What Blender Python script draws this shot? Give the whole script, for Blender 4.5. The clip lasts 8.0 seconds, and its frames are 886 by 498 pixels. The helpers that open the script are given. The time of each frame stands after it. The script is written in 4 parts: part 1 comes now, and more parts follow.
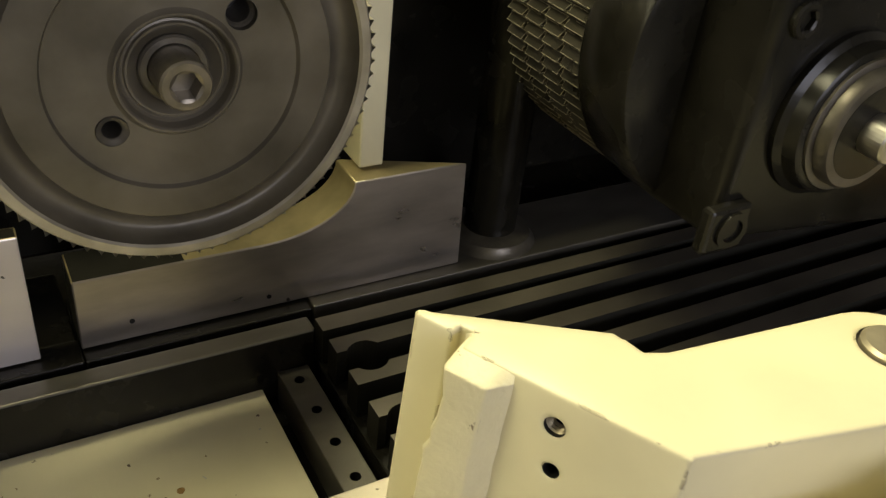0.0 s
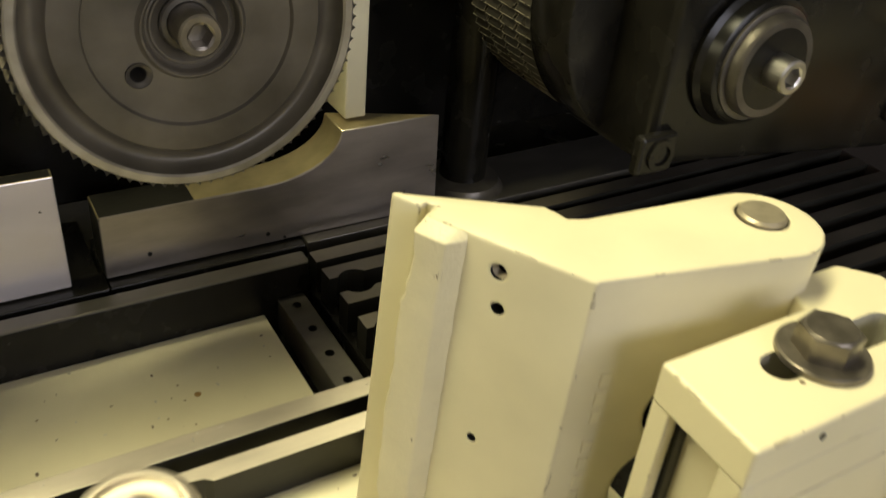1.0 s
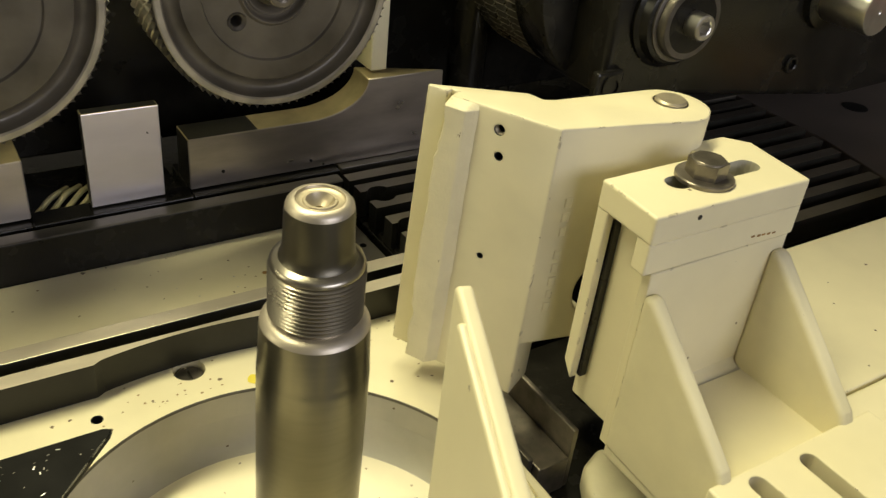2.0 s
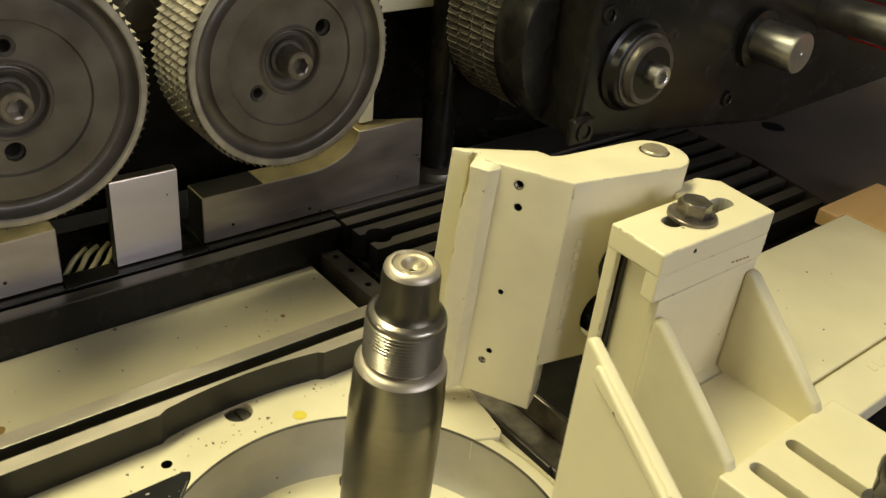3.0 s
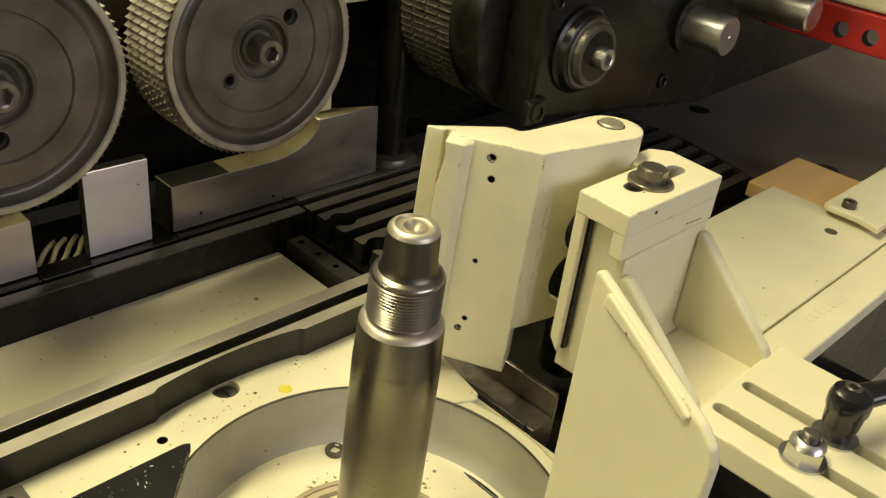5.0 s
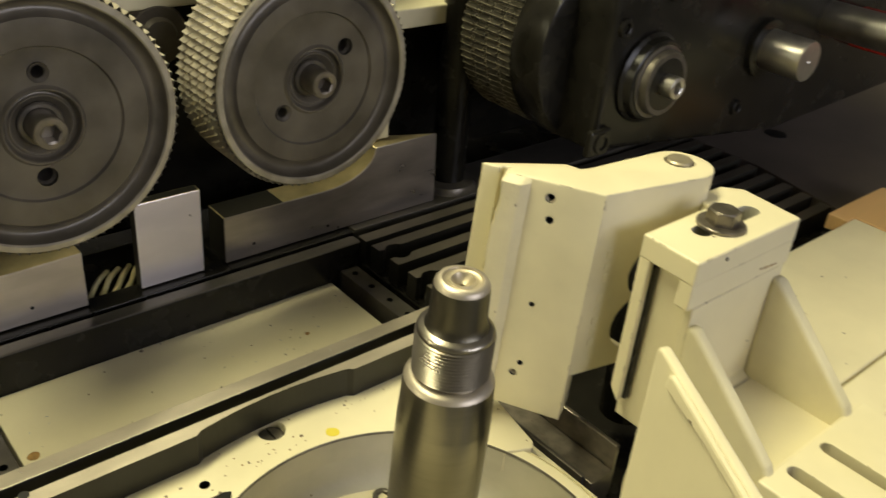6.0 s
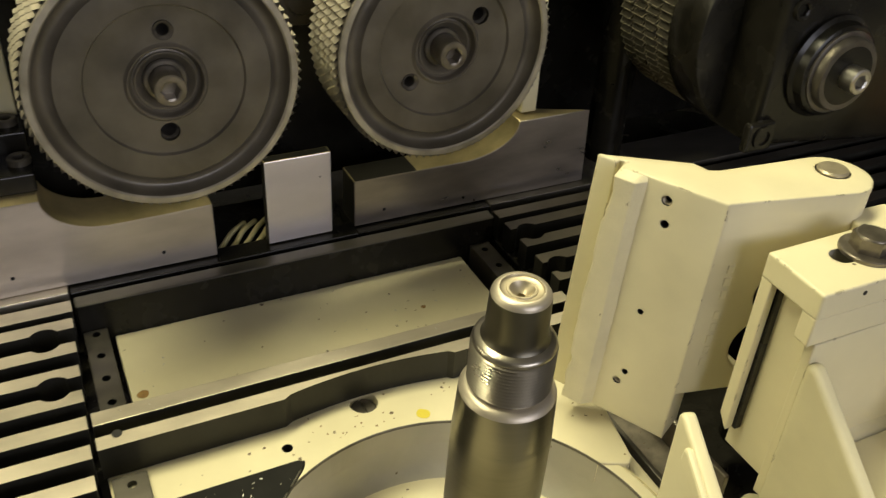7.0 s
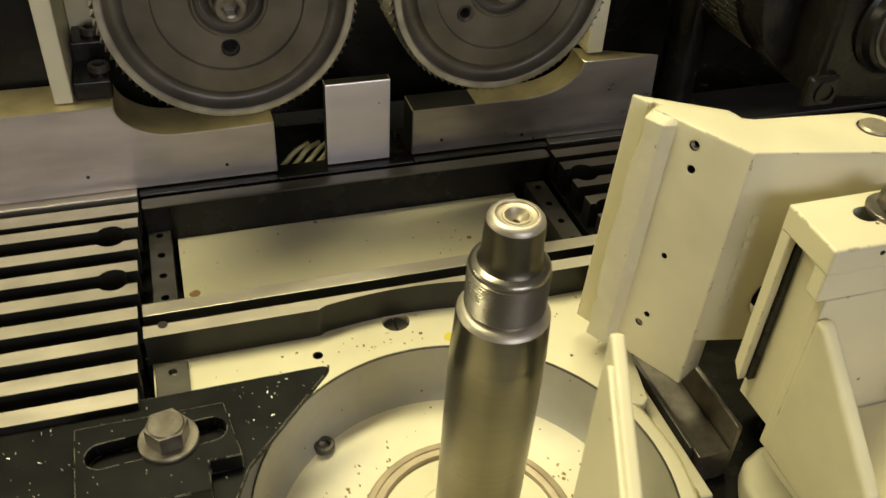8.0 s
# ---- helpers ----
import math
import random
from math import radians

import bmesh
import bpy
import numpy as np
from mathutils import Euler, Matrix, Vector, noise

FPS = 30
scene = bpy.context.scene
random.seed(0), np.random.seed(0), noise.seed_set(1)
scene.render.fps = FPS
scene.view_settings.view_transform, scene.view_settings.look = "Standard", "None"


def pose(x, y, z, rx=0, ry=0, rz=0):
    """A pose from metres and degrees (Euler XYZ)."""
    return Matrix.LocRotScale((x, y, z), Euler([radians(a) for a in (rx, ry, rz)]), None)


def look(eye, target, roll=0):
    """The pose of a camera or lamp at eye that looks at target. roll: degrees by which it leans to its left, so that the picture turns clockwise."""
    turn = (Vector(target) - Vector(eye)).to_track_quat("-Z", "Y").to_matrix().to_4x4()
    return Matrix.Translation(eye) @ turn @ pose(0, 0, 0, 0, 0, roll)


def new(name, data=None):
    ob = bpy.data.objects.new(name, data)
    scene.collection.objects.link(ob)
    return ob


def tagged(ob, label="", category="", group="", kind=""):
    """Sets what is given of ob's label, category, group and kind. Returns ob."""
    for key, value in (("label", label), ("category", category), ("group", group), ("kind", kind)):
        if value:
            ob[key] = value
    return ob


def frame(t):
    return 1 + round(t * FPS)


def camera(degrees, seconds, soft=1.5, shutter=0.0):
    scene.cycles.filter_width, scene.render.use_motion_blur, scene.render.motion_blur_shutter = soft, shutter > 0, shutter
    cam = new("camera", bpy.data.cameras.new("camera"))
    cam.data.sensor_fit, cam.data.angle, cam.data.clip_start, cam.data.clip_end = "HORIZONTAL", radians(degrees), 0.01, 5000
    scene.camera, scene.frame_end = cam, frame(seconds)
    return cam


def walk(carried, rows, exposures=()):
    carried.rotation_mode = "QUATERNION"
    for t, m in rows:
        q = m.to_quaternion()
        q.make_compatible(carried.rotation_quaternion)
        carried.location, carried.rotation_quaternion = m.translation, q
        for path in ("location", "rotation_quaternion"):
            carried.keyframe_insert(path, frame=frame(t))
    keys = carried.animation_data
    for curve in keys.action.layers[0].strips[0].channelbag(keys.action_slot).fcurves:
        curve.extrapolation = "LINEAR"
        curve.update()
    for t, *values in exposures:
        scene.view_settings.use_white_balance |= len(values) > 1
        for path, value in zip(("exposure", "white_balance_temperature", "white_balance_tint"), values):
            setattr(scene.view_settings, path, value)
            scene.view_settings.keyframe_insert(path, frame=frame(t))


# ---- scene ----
cam = camera(53.6, 8.0, 1.3, 0.3)
PATH = [
    (0, (0.018, 0.018, 0.336), (0.915, 1.431, -0.76), 6.7),
    (0.5, (0.016, 0.015, 0.335), (0.926, 1.404, -0.779), 7.0),
    (1, (-0.014, -0.049, 0.346), (0.906, 1.34, -0.76), 6.0),
    (1.5, (-0.06, -0.119, 0.345), (0.872, 1.272, -0.749), 5.8),
    (1.7, (-0.083, -0.15, 0.352), (0.859, 1.242, -0.733), 6.1),
    (2.8, (-0.196, -0.203, 0.403), (0.916, 1.103, -0.625), 6.6),
    (3, (-0.206, -0.181, 0.411), (0.941, 1.097, -0.613), 6.4),
    (3.5, (-0.228, -0.167, 0.416), (0.991, 1.05, -0.6), 6.2),
    (4, (-0.239, -0.175, 0.414), (1.022, 1.005, -0.595), 6.5),
    (4.5, (-0.252, -0.18, 0.412), (1.029, 0.98, -0.594), 7.2),
    (4.7, (-0.258, -0.184, 0.409), (1.028, 0.974, -0.594), 7.2),
    (5.8, (-0.243, -0.186, 0.406), (1.003, 1.026, -0.582), 6.2),
    (6, (-0.23, -0.166, 0.412), (0.95, 1.105, -0.585), 5.5),
    (6.5, (-0.184, -0.154, 0.413), (0.781, 1.252, -0.632), 4.1),
    (7, (-0.16, -0.171, 0.418), (0.604, 1.303, -0.697), 3.4),
    (7.5, (-0.158, -0.188, 0.429), (0.473, 1.305, -0.743), 3.5),
    (8, (-0.126, -0.205, 0.422), (0.393, 1.284, -0.808), 3.4),
]
walk(cam, [(t, look(eye, target, roll)) for t, eye, target, roll in PATH], ((0.0, 0.16), (0.5, 0.20), (1.5, 0.08), (3.0, 0.0), (6.0, 0.06), (8.0, -0.06)))

# ---- world, lights, exposure ----
world = bpy.data.worlds.new("workshop_air")
scene.world = world
world.use_nodes = True
world.node_tree.nodes["Background"].inputs[0].default_value = (0.75, 0.82, 1.0, 1)
world.node_tree.nodes["Background"].inputs[1].default_value = 0.09
scene.view_settings.exposure = 0.0


def lamp(name, m, w, h, watts, colour):
    data = bpy.data.lights.new(name, "AREA")
    data.shape, data.size, data.size_y = "RECTANGLE", w, h
    data.energy, data.color = watts, colour
    ob = new(name, data)
    ob.matrix_world = m
    return ob


WARM = (1.0, 0.92, 0.57)
lamp("ceiling_lamp_light", look((-0.25, 0.80, 2.10), (0.0, 0.2, 0.0)), 2.4, 0.30, 67, WARM)
# Low warm fill added on the west wall for faces toward -x.
lamp("west_fill_light", look((-3.17, 1.75, 1.05), (0.0, 1.75, 1.05)), 2.2, 1.2, 44, (1.0, 0.92, 0.58))
# Cool fill added on the south wall for faces toward -y; source unseen.
lamp("south_fill_light", look((0.55, -3.17, 1.20), (0.55, 0.0, 1.20)), 2.4, 1.3, 48, (0.88, 0.87, 0.98))

# ---- materials ----


def mat(name, base, rough=0.5, metal=0.0, vary=0.15, scale=40.0, bump=0.1, bscale=400.0, rvary=0.12, coat=0.0,
        stretch=(1, 1, 1), spots=None, spec=0.5, wear_or_glint=None, soft_edge=0.0):
    m = bpy.data.materials.new(name)
    m.use_nodes = True
    nt = m.node_tree
    b = nt.nodes["Principled BSDF"]
    b.inputs["Metallic"].default_value = metal
    b.inputs["Specular IOR Level"].default_value = spec
    b.inputs["Coat Weight"].default_value = coat
    b.inputs["Coat Roughness"].default_value = 0.12
    tc = nt.nodes.new("ShaderNodeTexCoord")
    mp = nt.nodes.new("ShaderNodeMapping")
    mp.inputs["Scale"].default_value = stretch
    nt.links.new(tc.outputs["Object"], mp.inputs["Vector"])
    n1 = nt.nodes.new("ShaderNodeTexNoise")
    n1.inputs["Scale"].default_value, n1.inputs["Detail"].default_value = scale, 6
    n2 = nt.nodes.new("ShaderNodeTexNoise")
    n2.inputs["Scale"].default_value, n2.inputs["Detail"].default_value = bscale, 4
    for n in (n1, n2):
        nt.links.new(mp.outputs[0], n.inputs["Vector"])
    ramp = nt.nodes.new("ShaderNodeValToRGB")
    lo = [max(0, c * (1 - vary)) for c in base]
    hi = [min(1, c * (1 + vary)) for c in base]
    ramp.color_ramp.elements[0].position, ramp.color_ramp.elements[1].position = 0.3, 0.7
    ramp.color_ramp.elements[0].color, ramp.color_ramp.elements[1].color = (*lo, 1), (*hi, 1)
    nt.links.new(n1.outputs["Fac"], ramp.inputs["Fac"])
    col = ramp.outputs["Color"]
    def blend(mask, over):
        mix = nt.nodes.new("ShaderNodeMix")
        mix.data_type = "RGBA"
        nt.links.new(mask, mix.inputs[0])
        nt.links.new(col, mix.inputs[6])
        mix.inputs[7].default_value = (*over, 1)
        return mix.outputs[2]

    def calc(op, a, bval):
        nd = nt.nodes.new("ShaderNodeMath")
        nd.operation = op
        for k, v in enumerate((a, bval)):
            if isinstance(v, (int, float)):
                nd.inputs[k].default_value = v
            else:
                nt.links.new(v, nd.inputs[k])
        return nd.outputs[0]

    for sc, size, share, scol in spots or ():
        vo = nt.nodes.new("ShaderNodeTexVoronoi")
        vo.inputs["Scale"].default_value = sc
        wob = nt.nodes.new("ShaderNodeTexNoise")
        wob.inputs["Scale"].default_value = sc * 6
        nt.links.new(tc.outputs["Object"], vo.inputs["Vector"])
        nt.links.new(tc.outputs["Object"], wob.inputs["Vector"])
        sep = nt.nodes.new("ShaderNodeSeparateColor")
        nt.links.new(vo.outputs["Color"], sep.inputs[0])
        near = calc("LESS_THAN", vo.outputs["Distance"], calc("MULTIPLY", wob.outputs["Fac"], size * 2))
        col = blend(calc("MULTIPLY", near, calc("LESS_THAN", sep.outputs[0], share)), scol)
    # Edge colour serves paint chips, bare edges and the roller's lit tooth tips.
    if wear_or_glint:
        radius, lim, wcol = wear_or_glint
        bv = nt.nodes.new("ShaderNodeBevel")
        bv.samples = 4
        bv.inputs["Radius"].default_value = radius
        geo = nt.nodes.new("ShaderNodeNewGeometry")
        dot = nt.nodes.new("ShaderNodeVectorMath")
        dot.operation = "DOT_PRODUCT"
        nt.links.new(bv.outputs[0], dot.inputs[0])
        nt.links.new(geo.outputs["True Normal"], dot.inputs[1])
        n4 = nt.nodes.new("ShaderNodeTexNoise")
        n4.inputs["Scale"].default_value, n4.inputs["Detail"].default_value = 130, 5
        nt.links.new(tc.outputs["Object"], n4.inputs["Vector"])
        edge = calc("LESS_THAN", dot.outputs["Value"], 0.97)
        col = blend(calc("MULTIPLY", edge, calc("GREATER_THAN", n4.outputs["Fac"], lim)), wcol)
    nt.links.new(col, b.inputs["Base Color"])
    mr = nt.nodes.new("ShaderNodeMapRange")
    mr.inputs["To Min"].default_value, mr.inputs["To Max"].default_value = max(0.02, rough - rvary), min(1, rough + rvary)
    nt.links.new(n1.outputs["Fac"], mr.inputs["Value"])
    nt.links.new(mr.outputs[0], b.inputs["Roughness"])
    bp = nt.nodes.new("ShaderNodeBump")
    bp.inputs["Strength"].default_value, bp.inputs["Distance"].default_value = bump, 0.0006
    nt.links.new(n2.outputs["Fac"], bp.inputs["Height"])
    if soft_edge:
        se = nt.nodes.new("ShaderNodeBevel")
        se.samples = 4
        se.inputs["Radius"].default_value = soft_edge
        nt.links.new(se.outputs[0], bp.inputs["Normal"])
    nt.links.new(bp.outputs[0], b.inputs["Normal"])
    return m


CREAM = mat("cream_enamel", (0.76, 0.70, 0.475), 0.36, 0, 0.05, 22, 0.12, 260, 0.08, spots=((60, 0.06, 0.25, (0.15, 0.11, 0.06)),), wear_or_glint=(0.0010, 0.63, (0.26, 0.21, 0.12)), soft_edge=0.0014)
CREAM_SPECK = mat("specked_cream_enamel", (0.76, 0.70, 0.475), 0.36, 0, 0.06, 22, 0.12, 260, 0.08, spots=((75, 0.10, 0.42, (0.15, 0.11, 0.06)), (170, 0.13, 0.12, (0.34, 0.27, 0.14))))
CREAM_ROUGH = mat("cream_enamel_on_cast_iron", (0.74, 0.685, 0.46), 0.42, 0, 0.06, 30, 0.35, 180, 0.08, spots=((50, 0.05, 0.25, (0.16, 0.12, 0.06)),), wear_or_glint=(0.0010, 0.66, (0.30, 0.25, 0.15)), soft_edge=0.0020)
CREAM_CAST = mat("cream_enamel_on_casting", (0.76, 0.70, 0.475), 0.38, 0, 0.06, 26, 0.20, 190, 0.08, spots=((60, 0.05, 0.22, (0.15, 0.11, 0.06)),), wear_or_glint=(0.0012, 0.60, (0.26, 0.21, 0.12)), soft_edge=0.0024)
CREAM_STRIP = mat("cream_enamel_on_sand_cast_skin", (0.75, 0.69, 0.465), 0.46, 0, 0.07, 40, 0.75, 420, 0.08, wear_or_glint=(0.0008, 0.66, (0.30, 0.24, 0.14)), soft_edge=0.0012)
STEEL = mat("ground_steel", (0.84, 0.78, 0.77), 0.34, 0.5, 0.07, 14, 0.05, 500, 0.06, stretch=(1, 1, 3), spots=((60, 0.07, 0.25, (0.10, 0.09, 0.08)),))
# The right rail's dark reflection is put into this base colour.
MIRROR_DARK = mat("ground_steel_dark_reflection", (0.50, 0.455, 0.415), 0.30, 0.80, 0.26, 18, 0.05, 500, 0.10, stretch=(1, 1, 3), spots=((60, 0.06, 0.25, (0.08, 0.07, 0.06)),))
# Ground steel with a base between the block's and the right rail's.
RAILSTEEL = mat("mid_tone_ground_steel", (0.70, 0.635, 0.575), 0.36, 0.7, 0.16, 16, 0.06, 500, 0.08, stretch=(1, 1, 3), spots=((60, 0.06, 0.25, (0.10, 0.09, 0.08)),))
HEXBOLT = mat("worn_steel_bolt", (0.215, 0.192, 0.155), 0.34, 0.75, 0.25, 120, 0.15, 500, 0.12, spots=((260, 0.10, 0.3, (0.12, 0.08, 0.04)),))
RECESS = mat("matt_tan_steel", (0.50, 0.44, 0.32), 0.42, 0.75, 0.12, 160, 0.08, 500, 0.06)
RING = mat("dull_wheel_rim", (0.40, 0.37, 0.30), 0.38, 0.6, 0.25, 60, 0.2, 300, 0.12)
# Warm lamp light on the rail scoops is put into this gold.
GOLD_LIT = mat("gold_lit_steel", (0.56, 0.47, 0.25), 0.38, 0.6, 0.25, 40, 0.1, 400, 0.12)
SLAT = mat("worn_steel_slat", (0.56, 0.505, 0.405), 0.42, 0.75, 0.12, 25, 0.10, 400, 0.08, stretch=(1, 3, 3))
DARKSTEEL = mat("oily_dark_steel", (0.13, 0.12, 0.10), 0.34, 0.6, 0.18, 25, 0.12, 300, 0.10, stretch=(1, 3, 3))
# Near-black for slat flanks; also paints shade on block and rail ends.
SIDE = mat("dark_steel_flank", (0.026, 0.025, 0.020), 0.36, 0.15, 0.25, 30, 0.15, 300, spec=0.3)
NOSE = mat("dark_polished_steel", (0.14, 0.13, 0.10), 0.38, 1, 0.08, 60, 0.03, 300, 0.05)
THREAD = mat("threaded_steel", (0.40, 0.372, 0.305), 0.28, 1, 0.05, 60, 0.0, 300, 0.03)
# Weaker light on the well's cream wall is put into this grey.
BORE = mat("shaded_cream_paint", (0.44, 0.42, 0.33), 0.5, 0, 0.12, 25, 0.2, 300, 0.08, spots=((70, 0.06, 0.3, (0.14, 0.11, 0.06)),))
BRONZE = mat("dull_brown_bronze", (0.44, 0.36, 0.24), 0.5, 0.3, 0.15, 60, 0.1, 300, 0.1, spots=((90, 0.08, 0.3, (0.12, 0.09, 0.05)),))
TURNED = mat("turned_steel", (0.26, 0.243, 0.195), 0.29, 1, 0.05, 30, 0.035, 120, 0.04, stretch=(1, 1, 12))
BLACK = mat("black_oiled_paint", (0.0135, 0.0125, 0.0098), 0.25, 0, 0.4, 35, 0.2, 220, 0.10, spec=0.28)
BLACKPLATE = mat("blackened_steel_plate", (0.007, 0.007, 0.006), 0.40, 0.0, 0.4, 45, 0.12, 700, 0.12, spots=((420, 0.15, 0.10, (0.42, 0.39, 0.32)), (110, 0.05, 0.5, (0.45, 0.42, 0.34))), wear_or_glint=(0.0009, 0.45, (0.30, 0.28, 0.22)), spec=0.13)
CAST = mat("dark_phosphated_steel", (0.110, 0.097, 0.074), 0.34, 0.25, 0.34, 35, 0.15, 300, 0.10)
RIM = mat("worn_wheel_rim", (0.52, 0.48, 0.38), 0.40, 0.65, 0.25, 60, 0.2, 300, 0.12)
# Pale edges paint the light that catches the tooth tips.
ROLLER = mat("roller_steel_lit_tips", (0.055, 0.05, 0.036), 0.30, 0.5, 0.3, 60, 0.2, 300, 0.12, wear_or_glint=(0.0007, 0.40, (0.50, 0.46, 0.33)))
DAB = mat("yellow_paint_dab", (0.72, 0.60, 0.06), 0.4, 0, 0.1, 60, 0.1)
FLAKE = mat("brown_flake", (0.30, 0.20, 0.08), 0.6, 0, 0.3, 300, 0.1)
RUST = mat("brown_rust_stain", (0.34, 0.20, 0.06), 0.6, 0, 0.25, 300, 0.1)
# Near-black that paints the shade inside holes and recesses.
HOLE = mat("hole_shade_black", (0.006, 0.006, 0.006), 0.5, 0, 0.3, 60, 0.05)
BOLT = mat("dark_steel_bolt", (0.125, 0.113, 0.092), 0.36, 0.6, 0.25, 90, 0.15, 500)
ZINC = mat("zinc_plated_steel", (0.62, 0.60, 0.55), 0.34, 1, 0.12, 90, 0.1, 500)
WOOD = mat("pale_brown_board", (0.66, 0.42, 0.18), 0.5, 0, 0.07, 12, 0.1, 200, stretch=(1, 5, 5))
RED = mat("red_paint", (0.42, 0.02, 0.015), 0.4, 0, 0.2, 30, 0.15, 200)
OILTABLE = mat("oily_black_table_steel", (0.125, 0.110, 0.086), 0.33, 0.4, 0.35, 12, 0.2, 300, 0.12)
TABLE = mat("dark_cast_table", (0.150, 0.125, 0.104), 0.48, 0.3, 0.3, 8, 0.2, 300)
PLASTIC = mat("glossy_black_plastic", (0.012, 0.012, 0.012), 0.22, 0, 0.3, 60, 0.1, 300)
CABLE = mat("yellow_green_cable", (0.62, 0.56, 0.30), 0.5, 0, 0.15, 60, 0.1, 300)
# Tones of the unseen room set how much fill light bounces back.
WALLMAT = mat("unseen_wall_grey", (0.40, 0.385, 0.37), 0.8, 0, 0.12, 3, 0.2, 60)
CONCRETE = mat("unseen_floor_grey", (0.24, 0.235, 0.225), 0.8, 0, 0.2, 4, 0.3, 60)
WHITE = mat("white_frame_paint", (0.8, 0.8, 0.78), 0.5, 0, 0.03, 20, 0.02)

# ---- mesh helpers ----


def part(name, bm, material, parent=None, label="", smooth=False):
    bmesh.ops.recalc_face_normals(bm, faces=bm.faces)
    me = bpy.data.meshes.new(name)
    bm.to_mesh(me)
    bm.free()
    me.materials.append(material)
    if smooth:
        for p in me.polygons:
            p.use_smooth = True
        me.set_sharp_from_angle(angle=radians(35))
    ob = new(name, me)
    if parent:
        ob.parent = parent
    if label:
        ob["label"] = label
    return ob


def bright_front(ob, side):
    """Keeps ob's ground front; ends and some flat tops take the flank material."""
    ob.data.materials.append(side)
    ob.data.materials.append(GOLD_LIT)
    for p in ob.data.polygons:
        # Upward and scooped faces get the lamp-lit gold painted on.
        gold_lit = 0.3 < p.normal.z and p.normal.y > -0.5
        scoop = p.center.z > 0.0802 and abs(p.normal.y) < 0.3 and 0.13 < abs(p.center.x) < 0.193
        gold_lit = gold_lit or scoop
        # Shade on the ends is painted with the dark flank colour.
        end = abs(p.normal.x) > 0.8 and p.normal.z < 0.3 and not scoop
        dark_top = p.normal.z > 0.97 and p.center.x > -0.03 and (p.center.z < 0.09 and p.center.x < 0.10 or p.center.x < 0.03)
        p.material_index = 1 if end or dark_top else 2 if gold_lit else 0
    return ob


def dark_flanked(ob, side):
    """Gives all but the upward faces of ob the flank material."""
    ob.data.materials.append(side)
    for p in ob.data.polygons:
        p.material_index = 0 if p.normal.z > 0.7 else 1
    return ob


def thing(name, label, category, group="", at=(0, 0, 0), kind=""):
    ob = new(name)
    ob.empty_display_size = 0.01
    ob.location = at
    return tagged(ob, label, category, group, kind)


def soften(bm, r, seg=2, angle=30):
    if r:
        es = [e for e in bm.edges if len(e.link_faces) == 2 and e.calc_face_angle(0) > radians(angle)]
        bmesh.ops.bevel(bm, geom=es, offset=r, segments=seg, affect="EDGES", profile=0.5, clamp_overlap=True)
    return bm


def box(x0, x1, y0, y1, z0, z1, r=0.001, seg=2):
    bm = bmesh.new()
    bmesh.ops.create_cube(bm, size=1)
    for v in bm.verts:
        v.co = Vector(((x0 + x1) / 2 + v.co.x * (x1 - x0), (y0 + y1) / 2 + v.co.y * (y1 - y0), (z0 + z1) / 2 + v.co.z * (z1 - z0)))
    return soften(bm, r, seg)


def prism(poly, a, b, axis="z", r=0.0, seg=2):
    """A 2D outline pushed from a to b along an axis (z: outline is x, y; y: x, z; x: y, z)."""
    bm = bmesh.new()

    def place(p, h):
        return {"z": (p[0], p[1], h), "y": (p[0], h, p[1]), "x": (h, p[0], p[1])}[axis]
    lo = [bm.verts.new(place(p, a)) for p in poly]
    hi = [bm.verts.new(place(p, b)) for p in poly]
    bm.faces.new(lo), bm.faces.new(list(reversed(hi)))
    for i in range(len(poly)):
        j = (i + 1) % len(poly)
        bm.faces.new((lo[i], lo[j], hi[j], hi[i]))
    bmesh.ops.recalc_face_normals(bm, faces=bm.faces)
    return soften(bm, r, seg)


def arc(cx, cy, r, a0, a1, n=12):
    return [(cx + r * math.cos(radians(a0 + (a1 - a0) * i / n)), cy + r * math.sin(radians(a0 + (a1 - a0) * i / n))) for i in range(n + 1)]


def lathe(profile, m=Matrix(), n=64):
    """Profile of (radius, height) turned round z, then set by m."""
    bm = bmesh.new()
    rings = []
    for r, h in profile:
        if r < 1e-6:
            rings.append([bm.verts.new((0, 0, h))])
        else:
            rings.append([bm.verts.new((r * math.cos(2 * math.pi * i / n), r * math.sin(2 * math.pi * i / n), h)) for i in range(n)])
    for a, b in zip(rings, rings[1:]):
        for i in range(n):
            j = (i + 1) % n
            if len(a) == 1 and len(b) == 1:
                continue
            if len(a) == 1:
                bm.faces.new((a[0], b[i], b[j]))
            elif len(b) == 1:
                bm.faces.new((a[i], b[0], a[j]))
            else:
                bm.faces.new((a[i], a[j], b[j], b[i]))
    bmesh.ops.transform(bm, matrix=m, verts=bm.verts)
    return bm


def join(*bms):
    out = bmesh.new()
    for b in bms:
        me = bpy.data.meshes.new("joint")
        b.to_mesh(me)
        b.free()
        out.from_mesh(me)
        bpy.data.meshes.remove(me)
    return out


def moved(bm, m):
    bmesh.ops.transform(bm, matrix=m, verts=bm.verts)
    return bm


